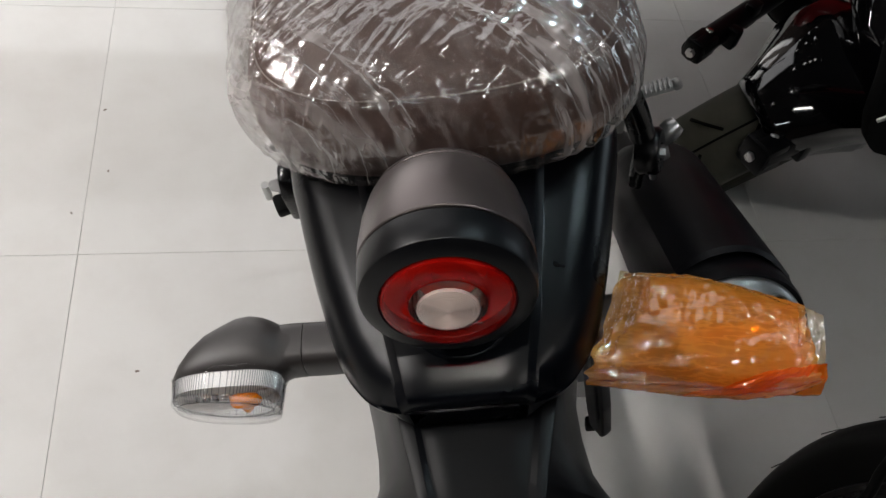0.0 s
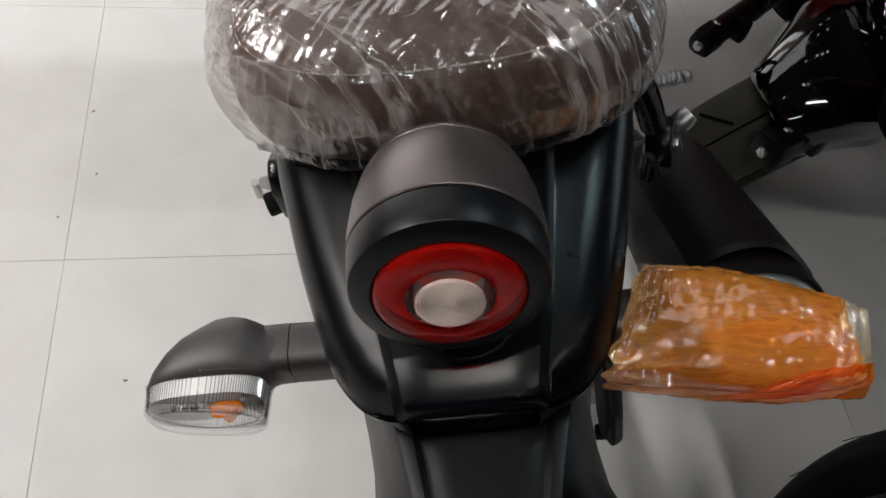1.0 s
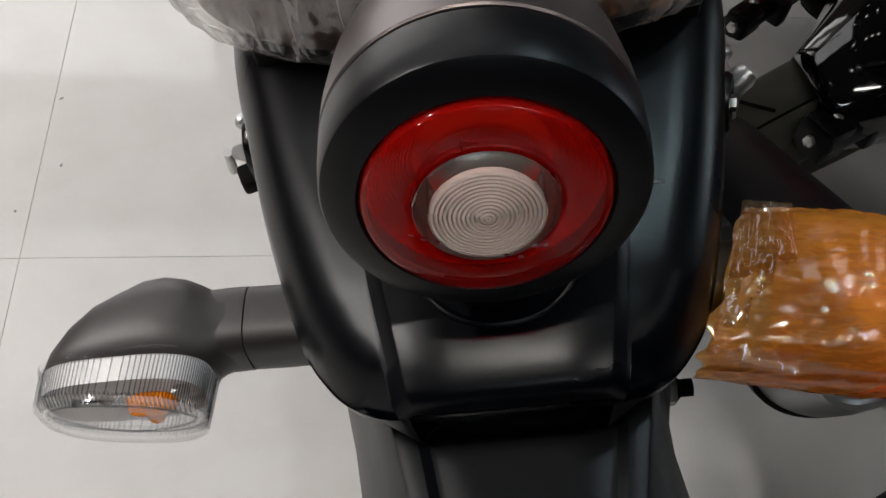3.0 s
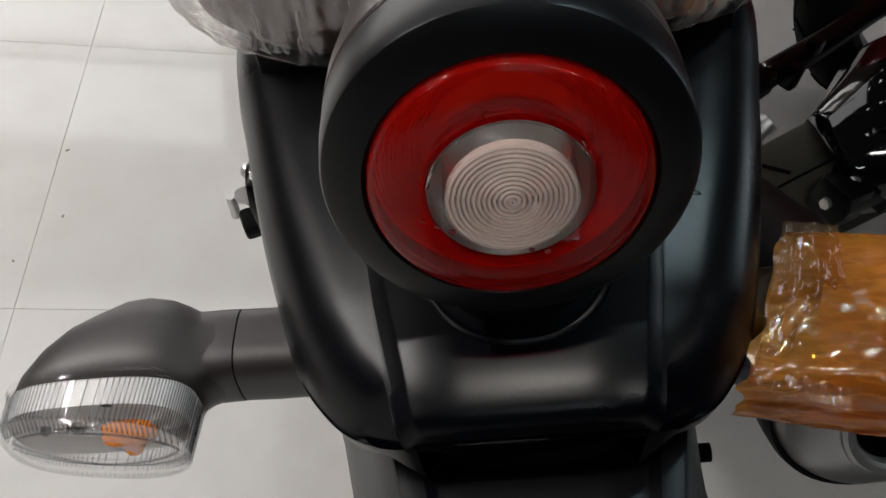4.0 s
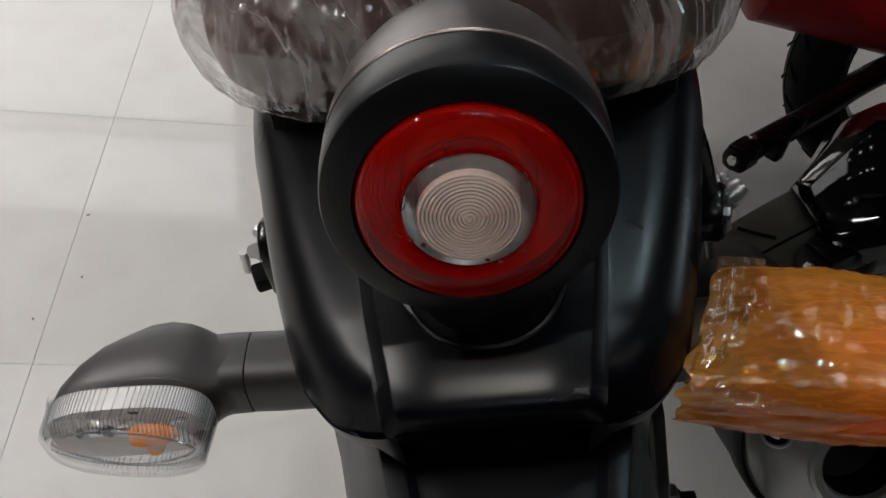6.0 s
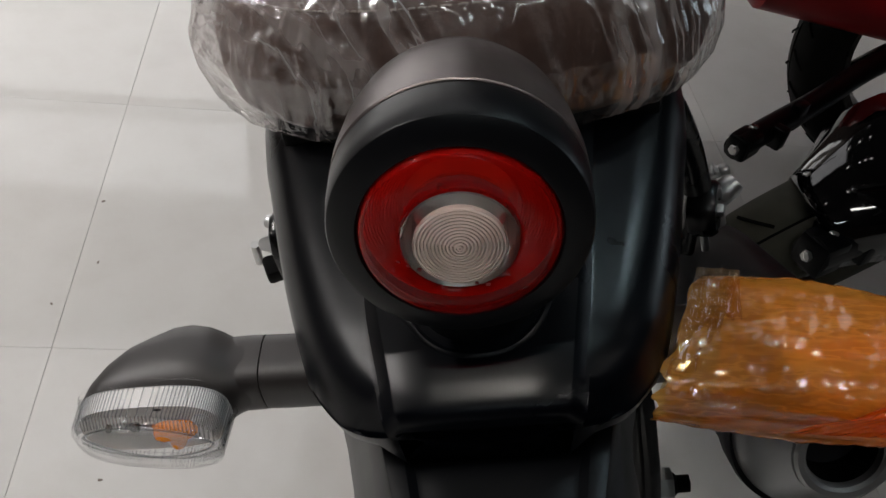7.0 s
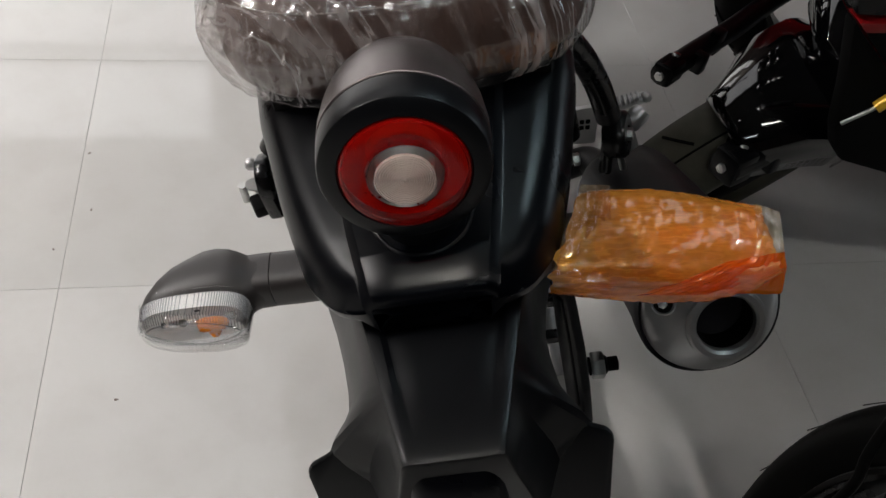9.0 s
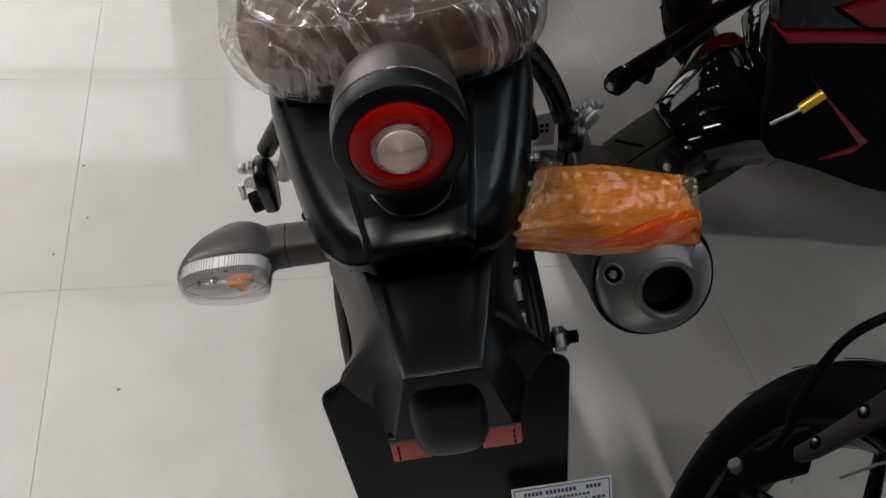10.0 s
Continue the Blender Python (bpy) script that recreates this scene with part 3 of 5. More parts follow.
    rows = [ring((0, 0.302, 0.868), (1, 0, 0), (0, 1, 0), 0.030, 0.038, 40, 2.3), ring((0, 0.300, 0.838), (1, 0, 0), (0, 1, 0.2), 0.0275, 0.036, 40, 2.3),
            ring((0, 0.299, 0.826), (1, 0, 0), (0, 1, 0.25), 0.0275, 0.0375, 40, 2.3), ring((0, 0.299, 0.815), (1, 0, 0), (0, 1, 0.25), 0.029, 0.039, 40, 2.3)]
    part("neck", loft(rows), "bezel", lamp, "black rubber neck")
    rows = []
    for k in range(9):
        t = 2 * math.pi * k / 8
        d = 0.0022
        rows.append(ring((0, 0.299, 0.8285 + d * math.sin(t)), (1, 0, 0), (0, 1, 0.25), 0.0318 + d * math.cos(t), 0.0425 + d * math.cos(t), 48, 2.3))
    part("base_lip", loft(rows, True, False), "plastic", lamp, "raised lip round the lamp base")


COWL = [  # v, top, crease, side, bottom
    (0.2350, 0.8040, 0.0310, 0.0350, 0.8000), (0.2356, 0.8078, 0.0325, 0.0385, 0.7955), (0.2378, 0.8112, 0.0338, 0.0440, 0.7900), (0.2420, 0.8138, 0.0348, 0.0515, 0.7845),
    (0.2490, 0.8166, 0.0360, 0.0605, 0.7800), (0.2600, 0.8196, 0.0380, 0.0690, 0.7760), (0.2700, 0.8215, 0.0400, 0.0745, 0.7700), (0.285, 0.8245, 0.0425, 0.0810, 0.7610), (0.33, 0.8310, 0.0485, 0.0938, 0.757),
    (0.38, 0.8365, 0.0550, 0.1050, 0.768), (0.42, 0.8400, 0.0600, 0.1130, 0.776), (0.50, 0.8440, 0.066, 0.1190, 0.790), (0.60, 0.8440, 0.070, 0.1220, 0.800)]


def build_cowl(bike):
    rings = []
    cols = [spline([(r[0], r[1], r[2]) for r in COWL], 5), spline([(r[0], r[3], r[4]) for r in COWL], 5)]
    for (v, top, cu), (_, su, wb) in zip(*cols):
        h = top - wb
        pu = su - min(0.016, su * 0.3)
        half = [(cu * 0.5, top + 0.0006), (cu - 0.0008, top), (cu + 0.0003, top - 0.0006), (cu + 0.0044, top - 0.0052), (cu + 0.0060, top - 0.0058), (cu + (pu - cu) * 0.65, top - 0.0062),
                (pu, top - 0.0092), (pu + (su - pu) * 0.45, top - 0.0138), (pu + (su - pu) * 0.8, top - 0.0225), (su - 0.0004, top - 0.036 * min(1, h / 0.05)), (su, top - h * 0.7),
                (su - 0.003, wb + 0.003), (su - 0.008, wb)]
        rings.append([(u, v, w) for u, w in half] + [(-u, v, w) for u, w in half[::-1]])
    part("rear_cowl", loft(rings), "plastic", bike, "black moulded tail cowl with creased panels", 26)
    part("undertray", loft([[(x * s, v, w) for x, w in ((-1, 0.70), (1, 0.70), (1, 0.80), (-1, 0.80))] for v, s in ((0.275, 0.060), (0.33, 0.075), (0.45, 0.085), (0.62, 0.09))]), "dark", bike, "black undertray below the cowl")


def build_fender(bike):
    rows = [  # v, top, ridge half width, foot half width, foot
        (0.330, 0.768, 0.067, 0.090, 0.690), (0.300, 0.7715, 0.0605, 0.082, 0.690), (0.275, 0.7740, 0.0550, 0.0770, 0.690), (0.250, 0.7750, 0.0495, 0.0735, 0.690), (0.225, 0.7753, 0.0440, 0.0725, 0.692),
        (0.213, 0.7755, 0.0414, 0.0745, 0.702), (0.205, 0.7755, 0.0397, 0.0775, 0.708), (0.198, 0.7755, 0.0382, 0.0825, 0.706), (0.194, 0.7755, 0.0374, 0.0830, 0.698), (0.186, 0.7755, 0.0356, 0.0600, 0.686), (0.175, 0.7755, 0.0332, 0.0550, 0.682), (0.165, 0.7755, 0.0310, 0.0510, 0.679), (0.154, 0.7752, 0.0287, 0.0470, 0.676), (0.1508, 0.7740, 0.0280, 0.0460, 0.675), (0.1500, 0.7722, 0.0274, 0.0455, 0.675)]
    rings = []
    for v, top, hw, fw, wb in rows:
        g = 0.0015 * min(1, max(0, (0.31 - v) / 0.03)) * min(1, max(0.0, (v - 0.172) / 0.03))
        gu, h, c = 0.0235 + (v - 0.18) * 0.165, top - wb, 0.003

        def side(f):
            return [(gu * 0.55, top - 0.0004), (gu - 0.0045, top - 0.0002), (gu - 0.0012, top - g), (gu + 0.0012, top - g), (gu + 0.0050, top + 0.0003), (hw - 0.0022, top), (hw - 0.0006, top - 0.0007), (hw + 0.0006, top - 0.0024),
                    (hw + (f - hw) * 0.30, top - h * 0.26), (hw + (f - hw) * 0.58, top - h * 0.48), (hw + (f - hw) * 0.86, top - h * 0.72), (f, wb + 0.004), (f - 0.002, wb + 0.0005), (f - 0.005, wb)]

        near = fw - 0.014 * min(1, max(0, (v - 0.210) / 0.07))  # the exhaust side is cut narrower
        rings.append([(u + c, v, w) for u, w in side(near)] + [(c - u, v, w) for u, w in side(fw)[::-1]])
    fender = part("rear_fender", loft(rings), "fender", bike, "long black rear fender with two moulded grooves", 24)
    # flap that carries the plate, its shoulders swept up into the fender's sides
    half = [(0.076, 0.0), (0.0815, 0.010), (0.086, 0.030), (0.0955, 0.150), (0.0965, 0.160), (0.0955, 0.1660), (0.0925, 0.1700), (0.087, 0.1728), (0.0815, 0.1758), (0.0770, 0.1795), (0.0735, 0.1855)]
    outline = [(-x, y) for x, y in half] + [(x, y) for x, y in half[::-1]]
    m = frame_of((0.0015, 0.1465, 0.545), (1, 0, 0), (0, 0.30, 0.954))
    part("flap", prism(outline, 0.006, m, 0.0028), "fender", bike, "black flap behind the rear wheel")
    lamp = []
    for d, rx, ry, y, z in ((0.0, 0.0245, 0.010, 0.163, 0.7700), (0.1, 0.0268, 0.0165, 0.156, 0.7650), (0.3, 0.0282, 0.0185, 0.151, 0.745), (0.6, 0.0285, 0.0190, 0.1475, 0.720), (0.85, 0.0275, 0.018, 0.1445, 0.703), (0.96, 0.0245, 0.0155, 0.1435, 0.694), (1.0, 0.017, 0.010, 0.143, 0.690)):
        lamp.append(ring((0.0015, y + 0.012, z), (1, 0, 0), (0, 1, 0.35), rx, ry * 1.25, 40, 3.4))
    part("plate_lamp", loft(lamp), "plastic", bike, "rounded black plate lamp hood", 50)
    for s in (-1, 1):
        m = frame_of((s * 0.0340 + 0.0035, 0.1500, 0.684), (1, 0, 0), (0, 0.30, 0.954))
        r = part("reflector", box(0.030, 0.020, 0.006, m, 0.0018), "reflector", bike, "flat red rear reflector")
        part("reflector_rim", box(0.0315, 0.005, 0.0085, m @ Matrix.Translation((0, 0.0120, 0)), 0.001), "gloss", r)
        for k in range(3):
            part("mark", box(0.0016, 0.004, 0.0004, m @ Matrix.Translation((s * 0.0095, -0.006 + 0.005 * k, 0.0031)), 0), "dark", r, "moulded mark", 0)
    return fender


def build_indicator(bike, s):
    x, tilted, y = Vector((s, 0, 0)), Vector((s, 0.116, 0)).normalized(), Vector((0, 0, 1))
    n = Vector((0.116 * s, -1, 0)).normalized()

    def sec(u, v, rx, ry, way=x, count=48, power=2.5):
        return ring((s * u, v, 0.7630), way, y, rx, ry, count, power + 0.4)

    def bar(rows):
        return loft([ring((s * u, v, 0.757), (0, -1, 0), (0, 0, 1), ra, rb, 40, 3.2) for u, v, ra, rb in rows])

    stalk = part("indicator", bar([(0.055, 0.3065, 0.0165, 0.0150), (0.095, 0.3065, 0.0165, 0.0150), (0.1072, 0.3070, 0.0165, 0.0150), (0.1075, 0.3070, 0.0161, 0.0146)]), "arm", bike, "dark grey indicator on a short thick stalk")
    part("joint", bar([(0.1076, 0.3070, 0.0161, 0.0146), (0.1079, 0.3070, 0.0166, 0.0151), (0.116, 0.3070, 0.0168, 0.0153), (0.130, 0.307, 0.0165, 0.0150)]), "arm", stalk, "stalk joint", 40)
    rows = []
    for u, lo, hi, rw in ((0.112, 0.2905, 0.3230, 0.0148), (0.116, 0.2898, 0.3236, 0.0154), (0.1205, 0.2882, 0.3236, 0.0156), (0.1245, 0.2858, 0.3243, 0.0168), (0.130, 0.2850, 0.3272, 0.0192), (0.136, 0.2850, 0.3300, 0.0205), (0.145, 0.2850, 0.3322, 0.0209), (0.154, 0.2850, 0.3322, 0.0206),
                          (0.164, 0.2850, 0.3280, 0.0198), (0.174, 0.2850, 0.3230, 0.0186), (0.183, 0.2850, 0.3140, 0.0162), (0.190, 0.2850, 0.3030, 0.0125), (0.1945, 0.2848, 0.2935, 0.0075), (0.1962, 0.2846, 0.2868, 0.003)):
        if s > 0:
            hi = lo + (hi - lo) * 0.7
        hi = lo + (hi - lo) * (1.0 - 0.10 * max(0.0, (u - 0.145) / 0.05))
        rows.append(ring((s * u, (lo + hi) / 2, 0.757), (0, -1, 0), (0, 0, 1), (hi - lo) / 2, rw, 36, 2.6))
    part("head", loft(rows), "arm", stalk, "curved dark grey indicator shell", 60)

    def ribbed(u, v, rx, ry, way):
        pts = sec(u, v, rx, ry, way, 144)
        c = Vector((s * u, v, 0.7630))
        return [c + (p - c) * (1.0 + (0.008 if i % 2 else -0.008)) for i, p in enumerate(pts)]

    lens = loft([ribbed(0.1558, 0.2842, 0.0362, 0.0192, x), ribbed(0.1562, 0.2665, 0.0353, 0.0185, tilted)], True, False)
    part("lens_side", lens, "clear_lens", stalk, "ribbed clear lens side", 0)
    face = loft([sec(0.1562, 0.2665, 0.0358, 0.0188, tilted), sec(0.1562, 0.2645, 0.0355, 0.0185, tilted, power=2.4), sec(0.1562, 0.2630, 0.034, 0.0175, tilted, power=2.2), sec(0.1562, 0.2618, 0.024, 0.011, tilted, power=2.0), sec(0.1562, 0.2614, 0.010, 0.004, tilted, power=2.0)])
    part("lens_face", face, "clear_lens", stalk, "clear domed lens face", 60)
    rim = loft([sec(0.1558, 0.2872, 0.0370, 0.0200), sec(0.1558, 0.2852, 0.0374, 0.0203), sec(0.1558, 0.2836, 0.0368, 0.0198)], True, False)
    part("lens_rim", rim, "clear_lens", stalk, "clear lens rim")
    # bowl is white where chrome would mirror the bright floor
    bowl = loft([sec(0.1558, 0.2838, 0.0352, 0.0180), sec(0.1562, 0.2800, 0.0335, 0.0150), sec(0.1562, 0.2824, 0.024, 0.0105), sec(0.1562, 0.2836, 0.012, 0.006), sec(0.1562, 0.2838, 0.002, 0.001)], True, False)
    part("reflector_bowl", bowl, "lamp_white", stalk, "reflector bowl, white for the mirrored floor", 30)
    c0 = Vector((s * 0.1562, 0.2690, 0.7630))
    for side in (-1, 1):  # moulded ribs in the upper and lower bands of the face
        bm = bmesh.new()
        for k in range(40):
            f = k / 39 * 2 - 1
            h = 0.0172 * max(0.0, 1 - abs(f) ** 2.8) ** 0.40
            low = 0.0128 * max(0.0, 1 - abs(f) ** 2.0) ** 0.6
            c = c0 + tilted * f * 0.0350
            if h - low > 0.001:
                tube([c + Vector((0, 0, side * h)) + n * 0.0005, c + Vector((0, 0, side * low)) + n * 0.0030], 0.00036, 5, 1, 1, bm)
        part("lens_ribs", bm, "rib_lens", stalk, "fine moulded ribs of the face")
    inner, outer, bm = sec(0.1558, 0.2838, 0.0352, 0.0182, x, 120), sec(0.1562, 0.2670, 0.0344, 0.0176, tilted, 120), bmesh.new()
    # white liner added so the ribbed band reads bright
    liner = loft([sec(0.1558, 0.2838, 0.0345, 0.0177), sec(0.1561, 0.2790, 0.0340, 0.0173), sec(0.1562, 0.2735, 0.0332, 0.0166)], True, False)
    part("liner", liner, "lamp_white", stalk, "liner behind the ribs, white for mirrored light", 60)
    for p, q in list(zip(inner, outer)):
        tube([p, q], 0.00030, 5, 1, 1, bm)
    part("side_ribs", bm, "rib_lens", stalk, "fine ribs round the lens side")
    eye = [c0 + n * (0.0036 - 0.0012 * abs(math.cos(a))) + tilted * 0.0318 * math.cos(a) + Vector((0, 0, 0.0112 * math.copysign(abs(math.sin(a)) ** 1.35, math.sin(a)))) for a in [2 * math.pi * i / 48 for i in range(49)]]
    part("eye_rim", tube(eye, 0.00055, 6, 1), "rib_lens", stalk, "almond-shaped rim of the clear window")
    b0 = Vector((s * 0.1440, 0.2700, 0.7650))
    bulb = revolve([(0.0003, -0.0112), (0.0022, -0.0104), (0.0042, -0.0074), (0.0049, -0.003), (0.0049, 0.005), (0.0040, 0.0080), (0.0016, 0.0094), (0.0002, 0.0097)], b0, x, 24)
    bulb_ob = part("bulb", bulb, "amber", stalk, "amber bulb")
    part("bulb_tip", revolve([(0.0040, 0.000), (0.0044, 0.003), (0.0041, 0.0070), (0.0026, 0.0098), (0.0002, 0.0106)], b0 + Vector((-s * 0.001, 0.001, 0.0)), (0.1 * s, -0.35, -0.94), 20), "amber", bulb_ob, "amber bulb glass")
    part("bulb_socket", revolve([(0.0, 0.0), (0.0026, 0.0), (0.0030, 0.003), (0.0026, 0.006), (0, 0.006)], b0 + Vector((-s * 0.015, 0.004, 0.001)), x, 18), "steel", bulb_ob, "steel bulb socket")
    # chrome clips, with dark boxes as the shade between them
    for k, (du, w, m) in enumerate(((0.013, 0.0062, "chrome"), (0.020, 0.0045, "dark"), (0.026, 0.0055, "chrome"), (0.0325, 0.0030, "dark"))):
        part("bulb_holder", box(w, 0.004, 0.0062 - 0.0009 * k, pose(s * (0.1435 + du), 0.2735, 0.7650, 12, 0, 6 * s), 0.0012), m, stalk, "silver bulb clip" if m == "chrome" else "dark box standing in for shade in the bulb clip")


def outline_point(a, inset=0.0, wide=0.0):
    """Plan of the seat: a from 0 to 1 round the tail, from the right flank over the back to the left flank."""
    t = (a - 0.5) * 2
    if abs(t) > 0.55:  # flanks run forward
        k = (abs(t) - 0.55) / 0.45
        u, v = 0.125 + 0.014 * k - inset, 0.47 + 0.36 * k
    else:
        ang = abs(t) / 0.55 * math.pi / 2
        u = (0.125 - inset) * math.sin(ang) ** 0.80
        v = 0.47 - (0.103 - inset) * math.cos(ang) ** 0.62
    return math.copysign(u + wide, t), v


def build_seat(bike):
    prof = [(0.020, 0.838), (0.008, 0.842), (0.002, 0.850), (0.0, 0.862), (0.001, 0.876), (0.005, 0.890), (0.010, 0.900), (0.0135, 0.9045), (0.0150, 0.9050), (0.0165, 0.9070), (0.024, 0.9125), (0.036, 0.9175), (0.055, 0.922), (0.08, 0.925), (0.105, 0.9262)]
    rows = [[(*outline_point(i / 96, ins), w) for i in range(97)] for ins, w in prof]
    bm = loft(rows, False, False)
    seat = part("seat", bm, "leather", bike, "brown leather seat with a rounded tail", 60)
    bm = bmesh.new()
    for i in range(2, 95):
        for k in (0.10, 0.60):
            p, q = Vector((*outline_point((i + k) / 97, 0.0122), 0.9040)), Vector((*outline_point((i + k + 0.36) / 97, 0.0122), 0.9040))
            tube([p, (p + q) / 2 + Vector((0, 0, 0.0004)), q], 0.00042, 5, 1, 1, bm)
    part("stitching", bm, "thread", seat, "pale stitched seam")
    part("seat_base", box(0.19, 0.42, 0.03, pose(0, 0.60, 0.832), 0.008), "dark", seat, "black seat base")


PIPE = Vector((-0.04, 0.88, -0.47)).normalized()
MUFFLER = Vector((0.2390, 0.4204, 0.4949))


def build_muffler(bike):
    back = -PIPE
    x = Vector((1, 0, 0))
    x = (x - back * x.dot(back)).normalized()
    y = back.cross(x)

    def at(dx, dy, dz=0.0):
        return MUFFLER + x * dx + y * dy + back * dz

    body = []
    for d, rx, ry in ((-0.008, 0.064, 0.064), (-0.004, 0.0685, 0.0685), (-0.012, 0.0700, 0.0700), (-0.035, 0.0695, 0.0695), (-0.037, 0.0675, 0.0675), (-0.2, 0.0655, 0.068), (-0.36, 0.062, 0.064), (-0.40, 0.050, 0.052), (-0.46, 0.028, 0.028)):
        pts = ring(at(0, 0, d), x, y, rx, ry, 48, 2.2)
        body.append(pts)
    muffler = part("muffler", loft(body), "muffler", bike, "matt black muffler with a silver end cap", 50)
    off = Vector((0.006, -0.004))
    rows = []
    for r, d, k in ((0.0660, -0.012, 0), (0.0660, -0.003, 0), (0.0640, 0.0015, 0.05), (0.057, 0.009, 0.35), (0.0480, 0.0172, 0.75), (0.0405, 0.0232, 1), (0.0382, 0.0248, 1), (0.0376, 0.0280, 1), (0.0350, 0.0300, 1), (0.0305, 0.0298, 1), (0.0282, 0.0270, 1), (0.0274, 0.020, 1), (0.0272, -0.01, 1)):
        rows.append(ring(at(off.x * k, off.y * k, d), x, y, r, r, 64))
    cap_ob = part("end_cap", loft(rows, True, False), "silver", muffler, "satin silver muffler end cap", 32)
    part("outlet", revolve([(0.0271, 0.021), (0.0266, -0.09), (0.0, -0.1)], at(off.x, off.y), back, 40), "dark", cap_ob, "dark hollow outlet")
    for ang in (158, 50, 282):
        ca, sa = math.cos(radians(ang)), math.sin(radians(ang))
        c = at(0.0520 * ca, 0.0520 * sa, 0.0118 if ang != 282 else 0.009)
        n = (back + x * ca * 0.55 + y * sa * 0.55).normalized()
        seat = part("bolt_seat", revolve([(0.0125, -0.008), (0.0122, 0.0012), (0.0108, 0.0018), (0.0096, 0.0005), (0.0092, -0.002)], c, n, 28), "silver", cap_ob, "recessed bolt seat")
        part("seat_hollow", revolve([(0.0094, 0.0), (0.006, 0.0004), (0, 0.0004)], c, n, 24), "dark", cap_ob, "dark bolt recess")
        part("bolt", hexbolt(c, n, 0.0048, 0.003), "steel", cap_ob, "small steel bolt")
    shield = []
    for d in (-0.040, -0.048, -0.2, -0.33, -0.345):
        w = 0.0 if d in (-0.040, -0.345) else 0.003
        pts = []
        for k in range(13):
            ang = radians(12 + 118 * k / 12)
            r = 0.0695 + w + 0.006 * (1 - abs(k - 6) / 6)
            pts.append(at(r * math.cos(ang), r * math.sin(ang), d))
        shield.append(pts)
    sh = part("heat_shield", loft(shield, False, False), "muffler", muffler, "folded black heat shield", 20)
    for k in range(6):
        part("rivet", hexbolt(at(0.072 * math.cos(radians(22)), 0.072 * math.sin(radians(22)), -0.06 - 0.05 * k), x * 0.93 + y * 0.37, 0.004, 0.003), "frame", sh, "small black rivet")
    pipe = [MUFFLER + PIPE * 0.44, MUFFLER + PIPE * 0.55 + Vector((-0.01, 0, 0)), (0.15, 0.92, 0.22), (0.12, 1.05, 0.2)]
    part("exhaust_pipe", tube(pipe, 0.022, 20), "muffler", bike, "black exhaust pipe")


def wheel(parent, centre, axis, radius, width, rim_material="frame", tyre_material="rubber", spokes=5, disc=True, label="black tyre with a treaded crown", grooves=26, cut=0.0022):
    """A wheel > tyre, rim, spokes, disc, with a rounded section and grooves shaded by colour."""
    a = Vector(axis).normalized()
    c = Vector(centre)
    h = width / 2
    prof = [(radius * 0.70, -h * 0.62), (radius * 0.76, -h * 0.86), (radius * 0.84, -h), (radius * 0.91, -h * 0.93), (radius * 0.96, -h * 0.70), (radius * 0.988, -h * 0.40), (radius, -h * 0.06), (radius * 0.992, -h * 0.03), (radius * 0.992, h * 0.03), (radius, h * 0.06),
            (radius * 0.988, h * 0.40), (radius * 0.96, h * 0.70), (radius * 0.91, h * 0.93), (radius * 0.84, h), (radius * 0.76, h * 0.86), (radius * 0.70, h * 0.62), (radius * 0.70, -h * 0.62)]
    top = part("wheel", revolve([(radius * 0.715, -h * 0.66), (radius * 0.70, -h * 0.70), (radius * 0.66, -h * 0.60), (radius * 0.63, -h * 0.2), (radius * 0.63, h * 0.2), (radius * 0.66, h * 0.60), (radius * 0.70, h * 0.70), (radius * 0.715, h * 0.66)], c, a, 64), rim_material, parent, "black cast wheel rim")
    tyre = part("tyre", revolve(prof, c, a, 96), tyre_material, top, label, 50)
    x = a.orthogonal().normalized()
    y = a.cross(x)
    bm = bmesh.new()
    for k in range(grooves):
        for s in (-1, 1):
            ang = 2 * math.pi * (k + 0.25 * s) / grooves
            pts = []
            for f in (0.14, 0.45, 0.74):
                r = radius * (1.0 - 0.06 * f ** 2.2) + 0.0004
                b = ang + 0.16 * f * 26 / grooves
                pts.append(c + (x * math.cos(b) + y * math.sin(b)) * r + a * s * h * f)
            tube(pts, cut, 5, 4, 1, bm)
    # groove shade is put into the colour of these rods and the band
    tagged(part("tread", bm, "dark", tyre, "tread pattern of dark rods standing in for groove shade"), kind="stuff")
    part("centre_groove", revolve([(radius * 0.992, -h * 0.028), (radius * 0.9935, 0), (radius * 0.992, h * 0.028)], c, a, 96), "dark", tyre, "thin dark band standing in for the shaded crown groove")
    part("hub", revolve([(0.0, -h * 0.75), (0.03, -h * 0.75), (0.038, -h * 0.6), (0.032, 0), (0.038, h * 0.6), (0.03, h * 0.75), (0, h * 0.75)], c, a, 32), rim_material, top)
    for k in range(spokes):
        ang = 2 * math.pi * k / spokes
        d = x * math.cos(ang) + y * math.sin(ang)
        e = x * math.cos(ang + 0.25) + y * math.sin(ang + 0.25)
        part("spoke", tube([c + d * 0.03, c + d * radius * 0.35, c + e * radius * 0.64], (0.017, 0.010), 10, 6, 0.8), rim_material, top)
    if disc:
        part("brake_disc", revolve([(0.062, -h * 0.8), (0.11, -h * 0.8), (0.11, -h * 0.8 - 0.004), (0.062, -h * 0.8 - 0.004), (0.062, -h * 0.8)], c, a, 64), "steel", top, "steel brake disc")
    return top


